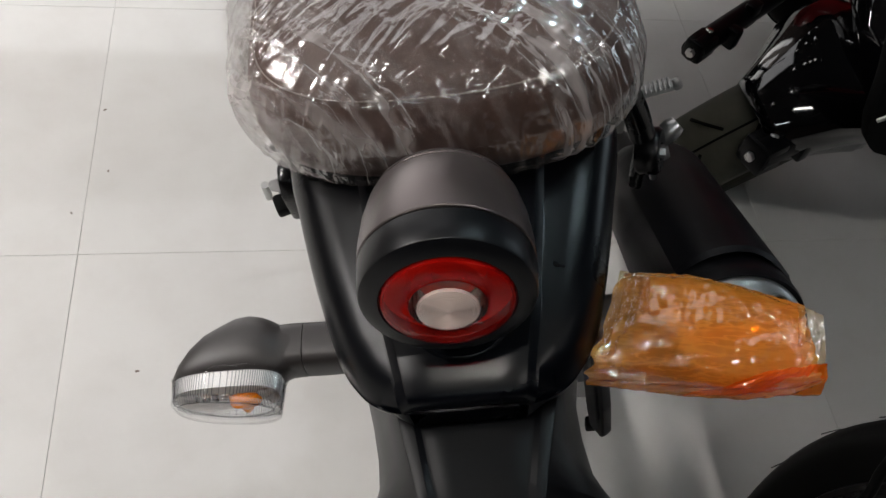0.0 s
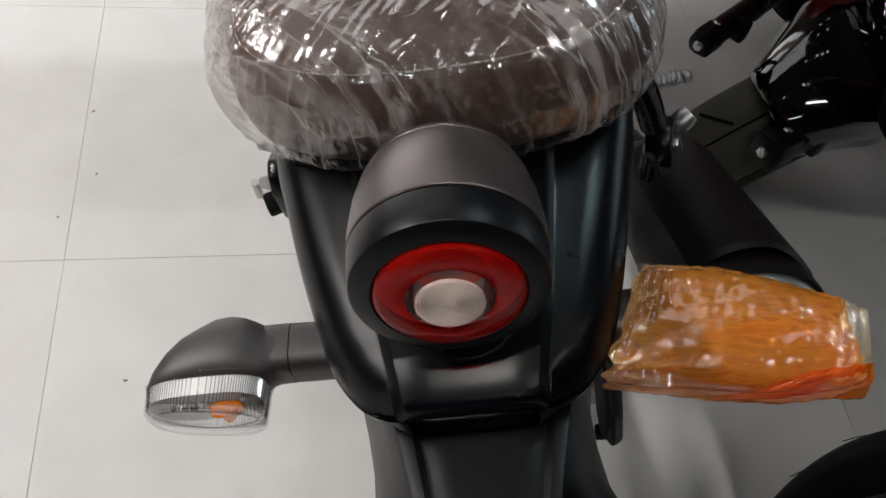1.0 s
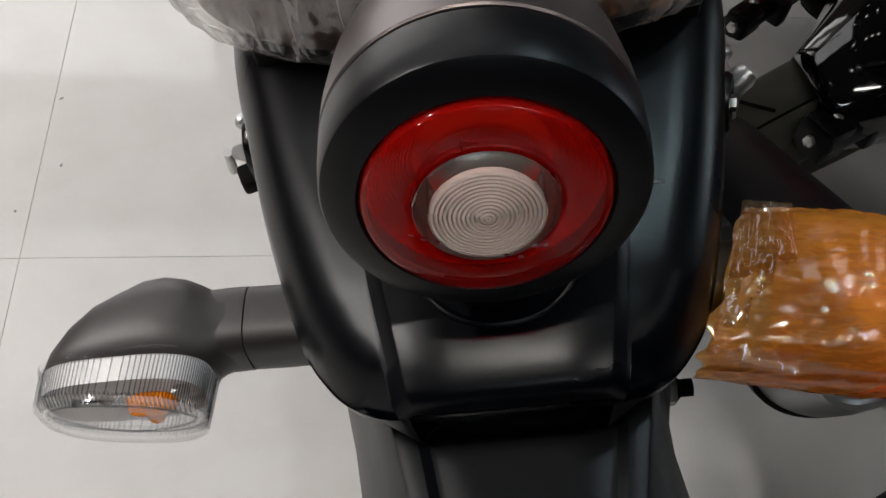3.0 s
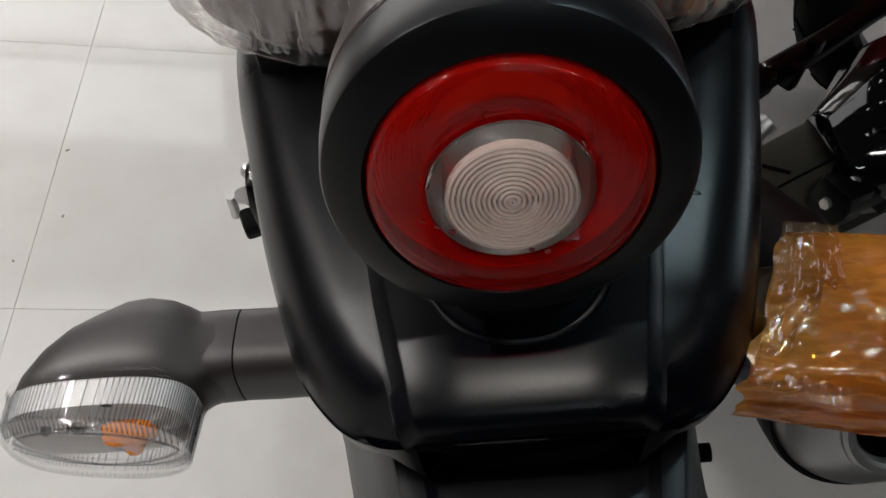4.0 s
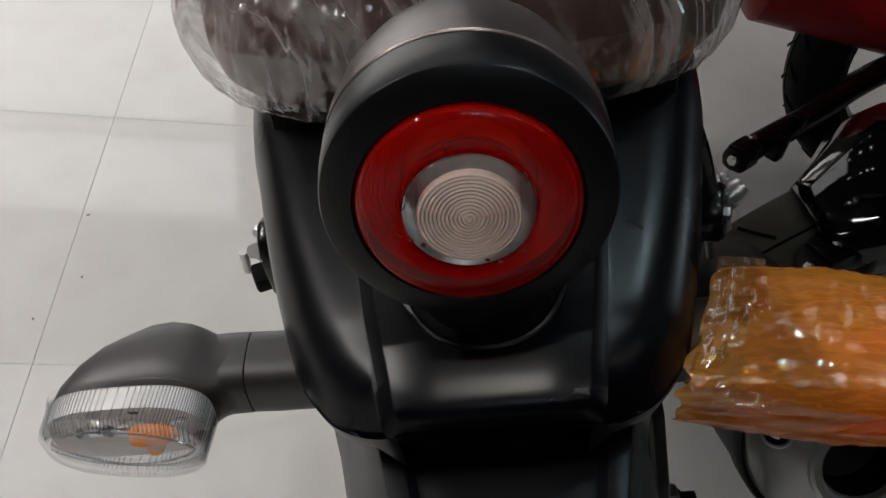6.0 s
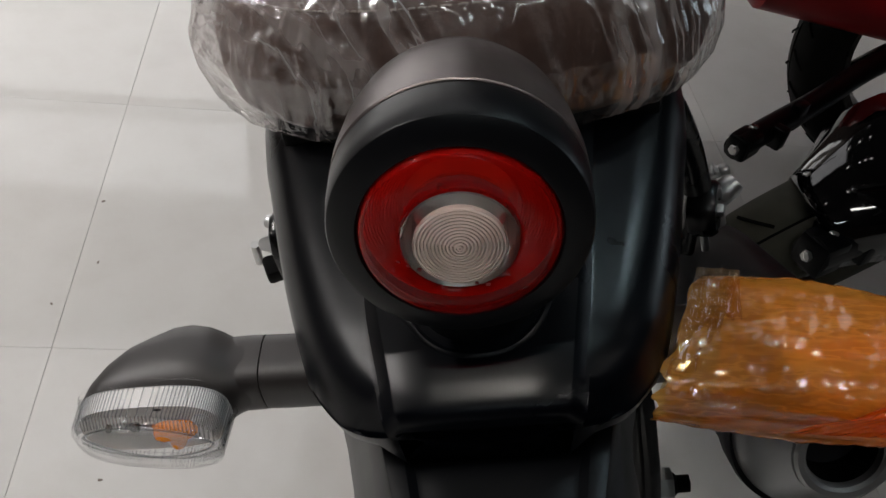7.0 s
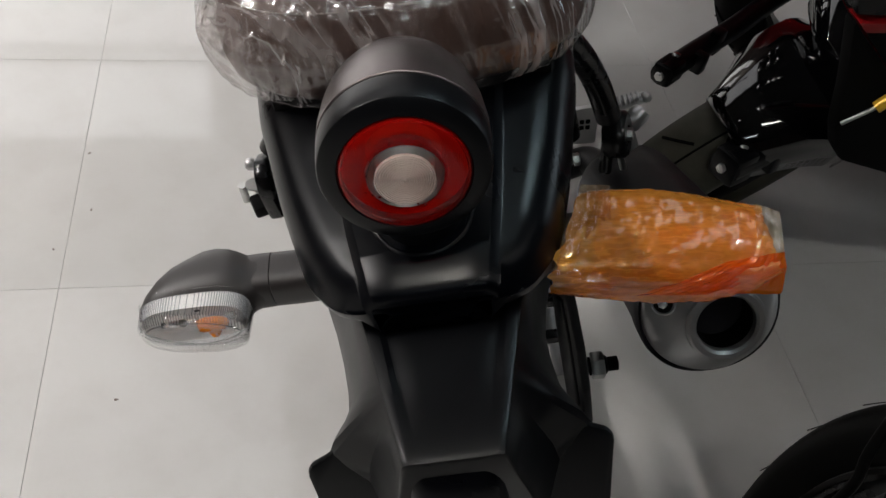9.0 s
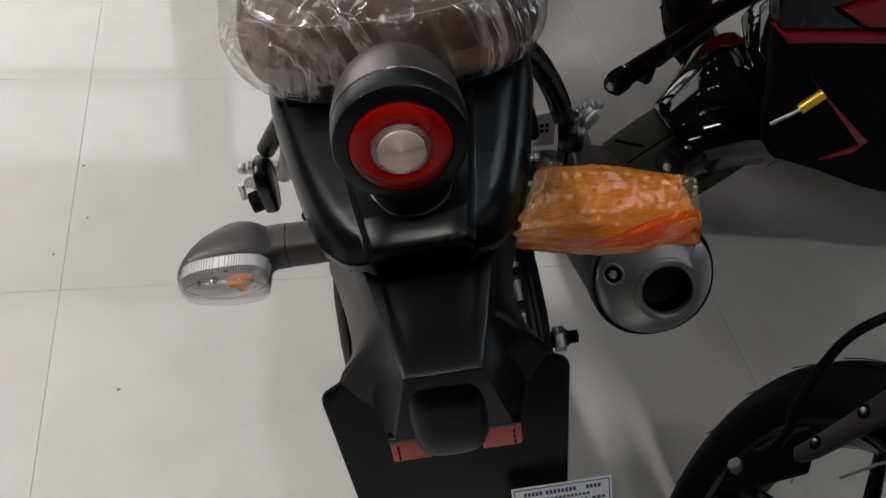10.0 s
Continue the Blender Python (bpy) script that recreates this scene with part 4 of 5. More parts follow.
def build_running_gear(bike):
    wheel(bike, (0, 0.489, 0.31), (1, 0, 0), 0.31, 0.14)
    part("swingarm", tube([(0.105, 0.47, 0.31), (0.105, 0.7, 0.33), (0.09, 1.0, 0.36)], 0.024, 16, 6, 1.2), "silver", bike, "silver swingarm beam")
    part("swingarm", tube([(-0.105, 0.47, 0.31), (-0.105, 0.7, 0.33), (-0.09, 1.0, 0.36)], 0.024, 16, 6, 1.2), "frame", bike, "black swingarm beam")
    nut = part("axle", revolve([(0, 0), (0.011, 0), (0.011, 0.02), (0.0085, 0.022), (0.0085, 0.034), (0.0, 0.036)], (0.134, 0.489, 0.313), (1, 0, 0), 20), "dark", bike, "dark axle end")
    part("axle_nut", revolve([(0.008, 0), (0.0155, 0.0005), (0.0165, 0.002), (0.0165, 0.014), (0.0150, 0.016), (0.008, 0.0165)], (0.136, 0.489, 0.313), (1, 0, 0), 6), "steel", nut, "bright hexagon axle nut")
    # upright stays beside the wheel, each a flat bar with a raised rib and two clips
    plate = [(-0.012, 0.0), (0.008, -0.004), (0.0135, 0.012), (0.0155, 0.09), (0.0140, 0.17), (0.008, 0.25), (0.001, 0.285), (-0.010, 0.285), (-0.0150, 0.20), (-0.0150, 0.05)]
    for s in (-1, 1):
        m = frame_of((s * 0.1195, 0.4205, 0.318), (0.55 * s, -0.83, 0), (-0.090 * s, 0.0, 1))
        stay = part("hugger_stay", prism(plate, 0.012, m @ Matrix.Translation((0, 0, 0.0 if s > 0 else -0.012)), 0.003), "bezel", bike, "black upright hugger stay beside the wheel")
        rib = prism([(-0.006, 0.02), (0.006, 0.02), (0.009, 0.06), (0.007, 0.18), (0.003, 0.25), (-0.004, 0.25), (-0.009, 0.18), (-0.009, 0.06)], 0.004, m @ Matrix.Translation((0, 0, 0.011 if s > 0 else -0.015)), 0.0015)
        part("stay_rib", rib, "bezel", stay, "raised rib")
        part("stay_foot", box(0.026, 0.012, 0.022, pose(s * 0.112, 0.428, 0.309), 0.003), "dark", stay)
        for z in (0.47, 0.53, 0.56):
            part("stay_clip", box(0.040, 0.012, 0.010, pose(s * 0.088, 0.43, z), 0.002), "frame", stay)
    # passenger footrest hanger and rider footrest
    for s in (-1, 1):
        if s > 0:
            tube_ob = part("peg_hanger", tube([(0.100, 0.545, 0.765), (0.122, 0.580, 0.722), (0.147, 0.606, 0.672), (0.166, 0.616, 0.622), (0.177, 0.616, 0.580)], 0.0132, 18), "frame", bike, "curved black tube that carries the passenger footrest")
            part("hanger_tube", tube([(0.092, 0.56, 0.70), (0.112, 0.595, 0.655), (0.132, 0.625, 0.60), (0.142, 0.64, 0.54)], 0.010, 14), "frame", tube_ob)
            eye_c, eye_dir = Vector((0.186, 0.614, 0.556)), Vector((1, -0.35, 0.15))
            part("hanger_eye", revolve([(0.010, -0.012), (0.022, -0.012), (0.025, -0.008), (0.025, 0.008), (0.022, 0.012), (0.010, 0.012), (0.010, -0.012)], eye_c, eye_dir, 28), "frame", tube_ob)
            part("hanger_plate", prism([(-0.020, -0.040), (0.012, -0.048), (0.026, -0.020), (0.022, 0.020), (0.006, 0.030), (-0.018, 0.022)], 0.014, frame_of((0.172, 0.622, 0.552), (0.25, 0.95, -0.1), (0.1, 0.1, 1)), 0.004), "frame", tube_ob, "black footrest hanger plate")
            part("eye_bolt", hexbolt(eye_c + Vector((0.010, -0.004, 0.002)), eye_dir, 0.007, 0.006), "steel", tube_ob)
            knob = part("footrest_pivot", revolve([(0, 0), (0.009, 0.0), (0.0115, 0.004), (0.0115, 0.018), (0.009, 0.024), (0, 0.024)], (0.203, 0.642, 0.540), (0.75, 0.3, 0.5), 20), "alu", bike, "cast aluminium footrest pivot")
            part("pivot_tab", prism([(-0.012, 0), (0.012, 0), (0.015, 0.018), (0.010, 0.034), (-0.010, 0.034), (-0.015, 0.018)], 0.006, frame_of((0.206, 0.646, 0.500), (0.9, 0.2, 0.3), (0, 0.25, 0.95)), 0.002), "alu", knob)
            part("footrest_pin", tube([(0.196, 0.640, 0.500), (0.200, 0.640, 0.478)], 0.004, 10, 1), "steel", knob)
            p0, p1 = Vector((0.212, 0.890, 0.345)), Vector((0.281, 0.896, 0.354))
        else:
            tube_ob = part("peg_hanger", tube([(-0.105, 0.60, 0.70), (-0.150, 0.69, 0.59), (-0.185, 0.76, 0.46), (-0.210, 0.81, 0.385)], 0.0125, 16), "frame", bike, "curved black tube that carries the passenger footrest")
            p0, p1 = Vector((-0.215, 0.824, 0.387)), Vector((-0.266, 0.830, 0.391))
        pg = part("footrest", tube([p0, p1], 0.0085, 12, 1, 0.75), "alu", bike, "ribbed aluminium footrest, folded down")
        for k in range(10):
            q = p0.lerp(p1, 0.06 + 0.095 * k)
            part("rib", box(0.0035 if s > 0 else 0.0022, 0.020, 0.006, Matrix.Translation(q + Vector((0, 0, 0.006))), 0.001, None, 1), "alu", pg)
        part("footrest_end", revolve([(0, 0), (0.007, 0.001), (0.009, 0.004), (0.009, 0.010), (0.007, 0.013), (0, 0.014)], p1 - Vector((0, 0, 0.001)), (s, 0.2, 0.1), 16), "alu", pg)
    plate = prism([(0.706, 0.455), (0.715, 0.475), (0.732, 0.482), (0.758, 0.470), (0.774, 0.430), (0.758, 0.405), (0.735, 0.394), (0.714, 0.405)], 0.018, frame_of((-0.206, -0.088, 0.081), (0, 1, 0), (0, 0, 1)), 0.005)
    hanger = part("footrest_bracket", plate, "frame", bike, "thick black footrest bracket")
    part("clevis", prism([(0, -0.009), (0.026, -0.006), (0.029, 0.0), (0.026, 0.006), (0, 0.011)], 0.012, frame_of((-0.204, 0.638, 0.533), (-0.82, 0.42, -0.38), (0.1, 0.55, 0.8)), 0.003), "silver", hanger, "silver footrest clevis")
    part("clevis_pin", tube([(-0.232, 0.657, 0.517), (-0.236, 0.664, 0.486)], 0.0045, 10, 1), "steel", hanger, "steel pin")
    part("bracket_bolt", hexbolt((-0.210, 0.647, 0.521), (-1, -0.2, 0.1), 0.006, 0.005), "steel", hanger)
    part("pivot_block", box(0.026, 0.022, 0.024, pose(-0.212, 0.644, 0.496, 20, 0, 20), 0.004), "dark", hanger, "black pivot block")
    part("hanger_tube", tube([(-0.085, 0.545, 0.765), (-0.108, 0.606, 0.690), (-0.145, 0.650, 0.625), (-0.188, 0.664, 0.560)], 0.012, 14), "frame", hanger, "thick black tube")
    m = frame_of((0.150, 0.820, 0.362), (1, 0.0, -0.05), (0.08, 0.0, 1))
    al = part("bracket_plate", prism([(0, 0), (0.050, 0.0), (0.052, 0.045), (0.046, 0.064), (0.004, 0.060), (-0.002, 0.03)], 0.008, m, 0.002), "lamp_cup", bike, "cast aluminium bracket plate")
    for x, y in ((0.030, 0.040), (0.038, 0.040), (0.030, 0.030), (0.038, 0.030)):
        part("bracket_slot", box(0.006, 0.007, 0.004, m @ Matrix.Translation((x, y, 0.0072)), 0.001), "dark", al)
    part("arm_link", tube([(0.175, 0.83, 0.36), (0.13, 0.84, 0.38), (0.09, 0.86, 0.40)], 0.012, 12), "frame", bike, "black link behind the bracket")
    sp = bmesh.new()
    for k in range(3):
        hexbolt((0.128 + 0.008 * k, 0.642, 0.500), (1, 0, 0.1), 0.0075 - 0.0012 * (k % 2), 0.007, sp)
    part("frame_bolt", sp, "steel", bike, "zinc-plated frame bolts")
    part("subframe", tube([(0.085, 0.46, 0.70), (0.088, 0.56, 0.66), (0.09, 0.75, 0.58), (0.09, 1.0, 0.50)], 0.017, 16), "frame", bike, "black frame tube")
    part("subframe", tube([(-0.085, 0.46, 0.70), (-0.088, 0.56, 0.66), (-0.09, 0.75, 0.58), (-0.09, 1.0, 0.50)], 0.017, 16), "frame", bike, "black frame tube")
    part("side_stand", tube([(-0.13, 0.98, 0.26), (-0.20, 1.0, 0.12), (-0.245, 1.02, 0.085)], 0.011, 12), "frame", bike, "black side stand")


def build_unseen_front(bike):
    # out-of-view half of the bike, added to shade the floor beside it
    tank = loft([ring((0, v, w), (1, 0, 0), (0, 0, 1), rx, rz, 32, 2.6) for v, w, rx, rz in ((0.92, 0.87, 0.05, 0.03), (0.95, 0.88, 0.10, 0.06), (1.07, 0.89, 0.14, 0.09), (1.25, 0.90, 0.15, 0.10), (1.40, 0.88, 0.12, 0.08), (1.45, 0.87, 0.05, 0.04))])
    part("fuel_tank", tank, "gloss", bike, "glossy black fuel tank, out of view", 60)
    part("engine", loft([ring((0, v, 0.51), (1, 0, 0), (0, 0, 1), rx, rz, 24, 4.0) for v, rx, rz in ((0.98, 0.08, 0.20), (1.02, 0.12, 0.26), (1.35, 0.13, 0.275), (1.44, 0.10, 0.22))]), "frame", bike, "unseen black engine block, built tall to block light", 50)
    for s in (-1, 1):
        cover = prism([(0.66, 0.52), (0.70, 0.78), (0.95, 0.80), (1.02, 0.62), (0.92, 0.48)], 0.025, frame_of((s * 0.085 - 0.0125, 0, 0), (0, 1, 0), (0, 0, 1)), 0.006)
        part("side_cover", cover, "plastic", bike, "unseen black side cover below the seat")
    part("backbone", tube([(0, 0.80, 0.80), (0, 1.0, 0.79), (0, 1.45, 0.86)], 0.035, 16), "frame", bike, "unseen black frame backbone")
    wheel(bike, (0, 1.86, 0.31), (1, 0, 0), 0.31, 0.12, disc=False)
    for s in (-1, 1):
        part("fork_leg", tube([(s * 0.09, 1.86, 0.31), (s * 0.09, 1.52, 1.0)], 0.022, 14, 1), "frame", bike, "black fork leg")
    part("handlebar", tube([(-0.38, 1.36, 1.06), (-0.2, 1.48, 1.07), (0, 1.52, 1.03), (0.2, 1.48, 1.07), (0.38, 1.36, 1.06)], 0.013, 12), "frame", bike, "black handlebar, out of view")


def build_motorcycle():
    bike = thing("motorcycle", BIKE, "black roadster motorcycle leaning on its side stand, brown seat", "motorcycle")
    build_tail_lamp(bike)
    build_cowl(bike)
    build_fender(bike)
    build_indicator(bike, -1)
    build_indicator(bike, 1)
    build_seat(bike)
    build_muffler(bike)
    build_running_gear(bike)
    build_unseen_front(bike)
    return bike


def crumple(p, size, sharp=1.0, seed=0.0):
    """Ridged noise, for folds in thin sheets."""
    q = Vector(p) * (1.0 / size) + Vector((seed, seed * 1.7, seed * 0.6))
    return (1.0 - abs(noise.noise(q)) * 2.0) ** 2 * sharp


def folds(x, y, size, seed, spread=180.0, count=6):
    """Straight folds of thin sheet that cross at angles within spread degrees."""
    rng, total = random.Random(int(seed * 10)), 0.0
    for k in range(count):
        ang, f, phase = radians(rng.uniform(-spread / 2, spread / 2)), (1 + 0.55 * k) / size, rng.random()
        warp = 0.35 * noise.noise(Vector((x / size * 0.7 + k * 3.1, y / size * 0.7, seed)))
        s = ((x * math.cos(ang) + y * math.sin(ang)) * f + phase + warp) % 1.0
        fade = max(0.3, min(1.0, 0.6 + 2.0 * noise.noise(Vector((x / size * 0.5, y / size * 0.5, seed + k * 5.3)))))
        total += (1 - abs(s - 0.5) * 2) / (1 + 0.55 * k) * fade
    return total


def cover_point(a, ins, w, drop, seed=0.0, stand=0.0):
    """A point of the polythene over the seat: a runs round the tail, drop from hem (0) to top (1)."""
    side = (a - 0.5) * 2
    u, v = outline_point(a, ins)
    loose = min(1.0, max(0.0, -side - 0.30) / 0.4)  # the bag stands off on the left flank
    out = 0.017 * loose * math.exp(-((w - 0.868) / 0.03) ** 2)
    p = Vector((u * 1.3, v * 0.9, w * 1.2))
    lean, across = u * 0.75 + v * 0.66, v * 0.75 - u * 0.66
    flat = min(1.0, max(0.0, (drop - 0.42) / 0.15))
    warp = 0.012 * noise.noise(Vector((u * 22, v * 22, seed)))
    top = folds(across, lean * 0.30, 0.019, 4.0 + seed, 64) if flat > 0 else 0.0
    skirt = folds(a * 0.9, w * 0.6, 0.019, 8.0 + seed, 80) if flat < 1 else 0.0
    d = (0.0017 * top * flat + 0.0017 * skirt * (1 - flat)) + 0.0010 * crumple(p, 0.040, 1, 5.0 + seed) - 0.0022 + stand
    edge = max(0.0, 1 - drop * 13)
    d += edge * 0.0025 * noise.noise(Vector((a * 60, 1, 2 + seed)))
    w2 = w + (0.004 * noise.noise(Vector((a * 30, 7, 1 + seed))) - 0.003) * edge
    n = Vector((math.copysign(min(1, abs(u) / 0.12) ** 2, u), -(1 - min(1, abs(u) / 0.125) ** 4) if v < 0.5 else 0, 0.15 + 2.2 * drop ** 2)).normalized()
    return Vector((u, v, w2)) + n * max(d, -0.0008) + Vector((-out, 0, 0))


def build_seat_cover():
    cover = thing("seat_cover", BIKE, "crumpled clear polythene cover wrapped over the brown seat", "plastic cover")
    prof = [(0.010, 0.838), (0.000, 0.842), (-0.004, 0.850), (-0.0055, 0.862), (-0.005, 0.876), (0.000, 0.892), (0.006, 0.904), (0.012, 0.9105), (0.020, 0.9155), (0.034, 0.9220), (0.052, 0.9265), (0.075, 0.9295), (0.100, 0.931), (0.122, 0.9315)]
    fine = []
    for (i0, w0), (i1, w1) in zip(prof, prof[1:]):
        fine += [(i0 + (i1 - i0) * k / 11, w0 + (w1 - w0) * k / 11) for k in range(11)]
    fine.append(prof[-1])
    last = len(fine) - 1
    main = [[cover_point(i / 560, ins, w, j / last) for i in range(561)] for j, (ins, w) in enumerate(fine)]
    part("main_sheet", loft(main[9:], False, False), "cover", cover, "main sheet of crumpled polythene", 45)
    part("hem", loft(main[:10], False, False), "cover", cover, "gathered hem tucked under the seat edge", 45)


def build_wrapper():
    """Amber cellophane bag round the right indicator, open at the cowl, flat at its outer end."""
    t = thing("indicator_wrapper", BIKE, "crumpled amber cellophane wrapped round the indicator", "plastic wrapper")
    table = [  # along, u, centre v, centre w, half depth, half height
        (0.0, 0.088, 0.294, 0.771, 0.037, 0.017), (0.15, 0.105, 0.293, 0.767, 0.038, 0.022), (0.4, 0.138, 0.288, 0.764, 0.039, 0.026), (0.65, 0.166, 0.279, 0.767, 0.037, 0.024), (0.85, 0.189, 0.270, 0.775, 0.032, 0.016), (1.0, 0.203, 0.265, 0.783, 0.026, 0.006)]
    def sheet(scale, seed, lo=0.0, hi=1.0, push=Vector((0, 0, 0)), amp=1.0, power=2.7):
        rows, n, m = [], 130, 180
        for j in range(n + 1):
            a = lo + (hi - lo) * j / n
            u, cv, cw, rv, rw = interp(table, a)
            row = []
            for i, p in enumerate(ring((0, 0, 0), (0, -1, 0), (0, 0, 1), rv * scale, rw * scale, m, power)):
                slant = -0.018 * (1 - a) ** 2 * (-p.y / rv)
                q = Vector((u - slant * -1, cv + p.y, cw + p.z)) + push
                if a > 0.9:
                    q.x += 0.004 * noise.noise(Vector((i * 0.15, seed, 1)))
                if a < 0.05:
                    q.x += 0.005 * noise.noise(Vector((i * 0.12, seed, 5)))
                round_way = 0.13 * i / m
                blend = min(1.0, min(i, m - i) / 12)
                d = (0.0020 * folds(round_way, u * 0.16, 0.030, seed, 50, 4) + 0.0007 * folds(round_way, u * 0.8, 0.014, seed + 4, 150, 5)) * blend - 0.0028
                nrm = Vector((0, p.y / rv, p.z / rw)).normalized()
                row.append(q + nrm * d * amp)
            rows.append(row)
        return loft(rows, True, False)
    part("outer_layer", sheet(1.0, 2.3), "wrap", t, "shiny outer layer", 45)
    part("inner_layer", sheet(0.90, 7.1, 0.16, 0.97, Vector((0, 0.001, -0.002)), 0.8), "wrap", t, "inner layer that deepens the orange", 45)
    def flap(corners, seed, amp):
        """A loose crumpled sheet between four corners."""
        p00, p10, p11, p01 = (Vector(c) for c in corners)
        rows = []
        for j in range(50):
            b = j / 49
            row = []
            for i in range(70):
                a = i / 69
                q = p00.lerp(p10, a).lerp(p01.lerp(p11, a), b)
                d = amp * folds(a * 0.08, b * 0.04, 0.020, seed, 180, 6) + 0.0015 * noise.noise(Vector((a * 6, b * 5, seed)))
                row.append(q + Vector((0, -0.8, 0.6)) * (d + 0.004 * math.sin(math.pi * b)))
            rows.append(row)
        return loft(rows, False, False)
    part("folded_tail", flap([(0.1182, 0.2460, 0.7700), (0.2075, 0.2450, 0.7545), (0.2050, 0.2480, 0.7910), (0.172, 0.2470, 0.7900)], 11.0, 0.0014), "wrap_deep", t, "deep orange folded tail of the sheet", 60)
    part("end_strip", flap([(0.190, 0.2520, 0.784), (0.206, 0.2460, 0.776), (0.2115, 0.2790, 0.791), (0.199, 0.2880, 0.791)], 15.0, 0.0012), "wrap_thin", t, "thin pale outer end of the sheet", 60)
    part("mouth_strip", flap([(0.072, 0.2620, 0.782), (0.104, 0.2520, 0.776), (0.118, 0.3200, 0.790), (0.100, 0.3240, 0.790)], 18.0, 0.0016), "wrap_thin", t, "thin pale mouth of the sheet", 60)


def build_paper_label():
    m = BIKE @ frame_of((0.0812, 0.1430, 0.5800), (1.0, 0.0, 0.002), (0, 0.30, 0.954))
    t = thing("paper_label", m, "white paper label with blue printed lines on the flap", "label")
    part("sheet", box(0.083, 0.062, 0.0008, pose(0, -0.013, 0.0012), 0.0002, segments=1), "paper", t)
    rim = bmesh.new()
    for x, y, sx, sy in ((0, 0.0155, 0.079, 0.0008), (0, -0.0415, 0.079, 0.0008), (-0.0392, -0.013, 0.0008, 0.0575), (0.0392, -0.013, 0.0008, 0.0575)):
        box(sx, sy, 0.0003, pose(x, y, 0.0018), 0, rim)
    part("printed_border", rim, "ink", t, "thin blue printed border", 0)
    for y, h, bars in ((0.0095, 0.0042, ((-0.024, 0.016), (-0.001, 0.026), (0.026, 0.013))), (0.002, 0.0026, ((-0.002, 0.05),)), (-0.004, 0.003, ((0.012, 0.018), (0.03, 0.012)))):
        for x, w in bars:
            k, left = max(3, int(w / 0.0032)), x - w / 2
            for i in range(k):
                part("printed_bar", box(w / k * 0.72, h, 0.0003, pose(left + (i + 0.5) * w / k, y, 0.0018), 0), "ink", t, "", 0)


# ---- the neighbouring motorcycles ----
def build_sport_bike():
    m = pose(0.489, 1.060, 0, 0, 22, -66)  # local y runs forward
    back = m.inverted()
    t = thing("sport_motorcycle", m, "glossy black and red sport motorcycle parked alongside", "motorcycle")
    wheel(t, (0, 0, 0.218), (1, 0, 0), 0.218, 0.125, "frame", "dusty_rubber", disc=False, label="dusty tyre with cut tread grooves", grooves=14, cut=0.0026)
    rows = []
    for k in range(25):
        ang = radians(41 - 105 * k / 24)
        r, hw = 0.236 + 0.004 * k / 24, 0.066 + 0.034 * min(1, k / 12)
        far = hw + 0.036 * min(1, k / 10)  # the hugger flares over the far beam
        rows.append([(u * (hw if u > 0 else far), -(r - d) * math.sin(ang), 0.218 + (r - d) * math.cos(ang)) for u, d in ((-1.0, 0.105), (-0.99, 0.065), (-0.92, 0.026), (-0.62, 0.007), (-0.3, 0.001), (0, 0), (0.3, 0.001), (0.62, 0.007), (0.92, 0.026), (0.99, 0.065), (1.0, 0.105))])
    hug = part("hugger", loft(rows, False, False), "gloss", t, "glossy black hugger over the tyre", 60)
    hug.modifiers.new("thickness", "SOLIDIFY").thickness = 0.003
    for size, pts in zip((0.74, 1.0), (((0.374, 1.039, 0.33), (0.44, 1.091, 0.33), (0.551, 1.173, 0.33), (0.673, 1.264, 0.34), (0.80, 1.34, 0.35)), ((0.405, 0.822, 0.33), (0.490, 0.864, 0.33), (0.585, 0.910, 0.33), (0.680, 0.955, 0.33), (0.80, 1.00, 0.34)))):
        b = tube(pts, 0.026 * size, 14, 6, 1.15)
        b.transform(back)
        arm = part("swingarm", b, "fender", t, "black swingarm beam")
        p, q = Vector(pts[0]), Vector(pts[1])
        d = (q - p).normalized()
        b = box(0.05, 0.052 * size, 0.05 * size, frame_of(p + d * 0.02, d, (0, 0, 1)), 0.008)
        box(0.022, 0.05 * size, 0.03, frame_of(p + d * 0.085 + Vector((0.008, -0.016, 0)), d, (0, 0, 1)), 0.005, b)
        box(0.03, 0.06 * size, 0.02, frame_of(p + d * 0.15 + Vector((0.004, -0.010, 0.008)), d, (0, 0, 1)), 0.005, b)
        b.transform(back)
        part("adjuster", b, "fender", arm, "black axle adjuster block")
        b = hexbolt(p - d * 0.004, -d, 0.008, 0.007)
        b.transform(back)
        part("adjuster_bolt", b, "steel", arm)
        b = hexbolt(p + d * 0.03 + Vector((0, 0, 0.024)), (0, 0, 1), 0.007, 0.004)
        b.transform(back)
        part("adjuster_bolt", b, "steel", arm)
    b = tube([(0.440, 0.866, 0.345), (0.52, 0.91, 0.352), (0.60, 0.945, 0.352), (0.66, 0.965, 0.345)], 0.013, 12)
    b.transform(back)
    part("brake_hose", b, "frame", t, "black hose along the swingarm")

    def panel(outline, y, depth, bevel):
        """An upright panel, outlined in x and z of the place."""
        b = prism([(x, z) for x, z in outline], depth, frame_of((0, y + 0.03, 0), (1, 0, 0), (0, 0, 1)), bevel)
        b.transform(back)
        return b

    pan = part("side_fairing", panel([(0.462, 0.604), (0.500, 0.50), (0.522, 0.425), (0.538, 0.392), (0.562, 0.367), (0.646, 0.341), (0.759, 0.296), (1.25, 0.16), (1.30, 0.62)], 0.79, 0.03, 0.008), "dark", t, "black side fairing")
    part("stripe", panel([(0.466, 0.606), (1.2, 0.610), (1.2, 0.598), (0.478, 0.592)], 0.79, 0.034, 0.001), "red_paint", pan, "red edge stripe")
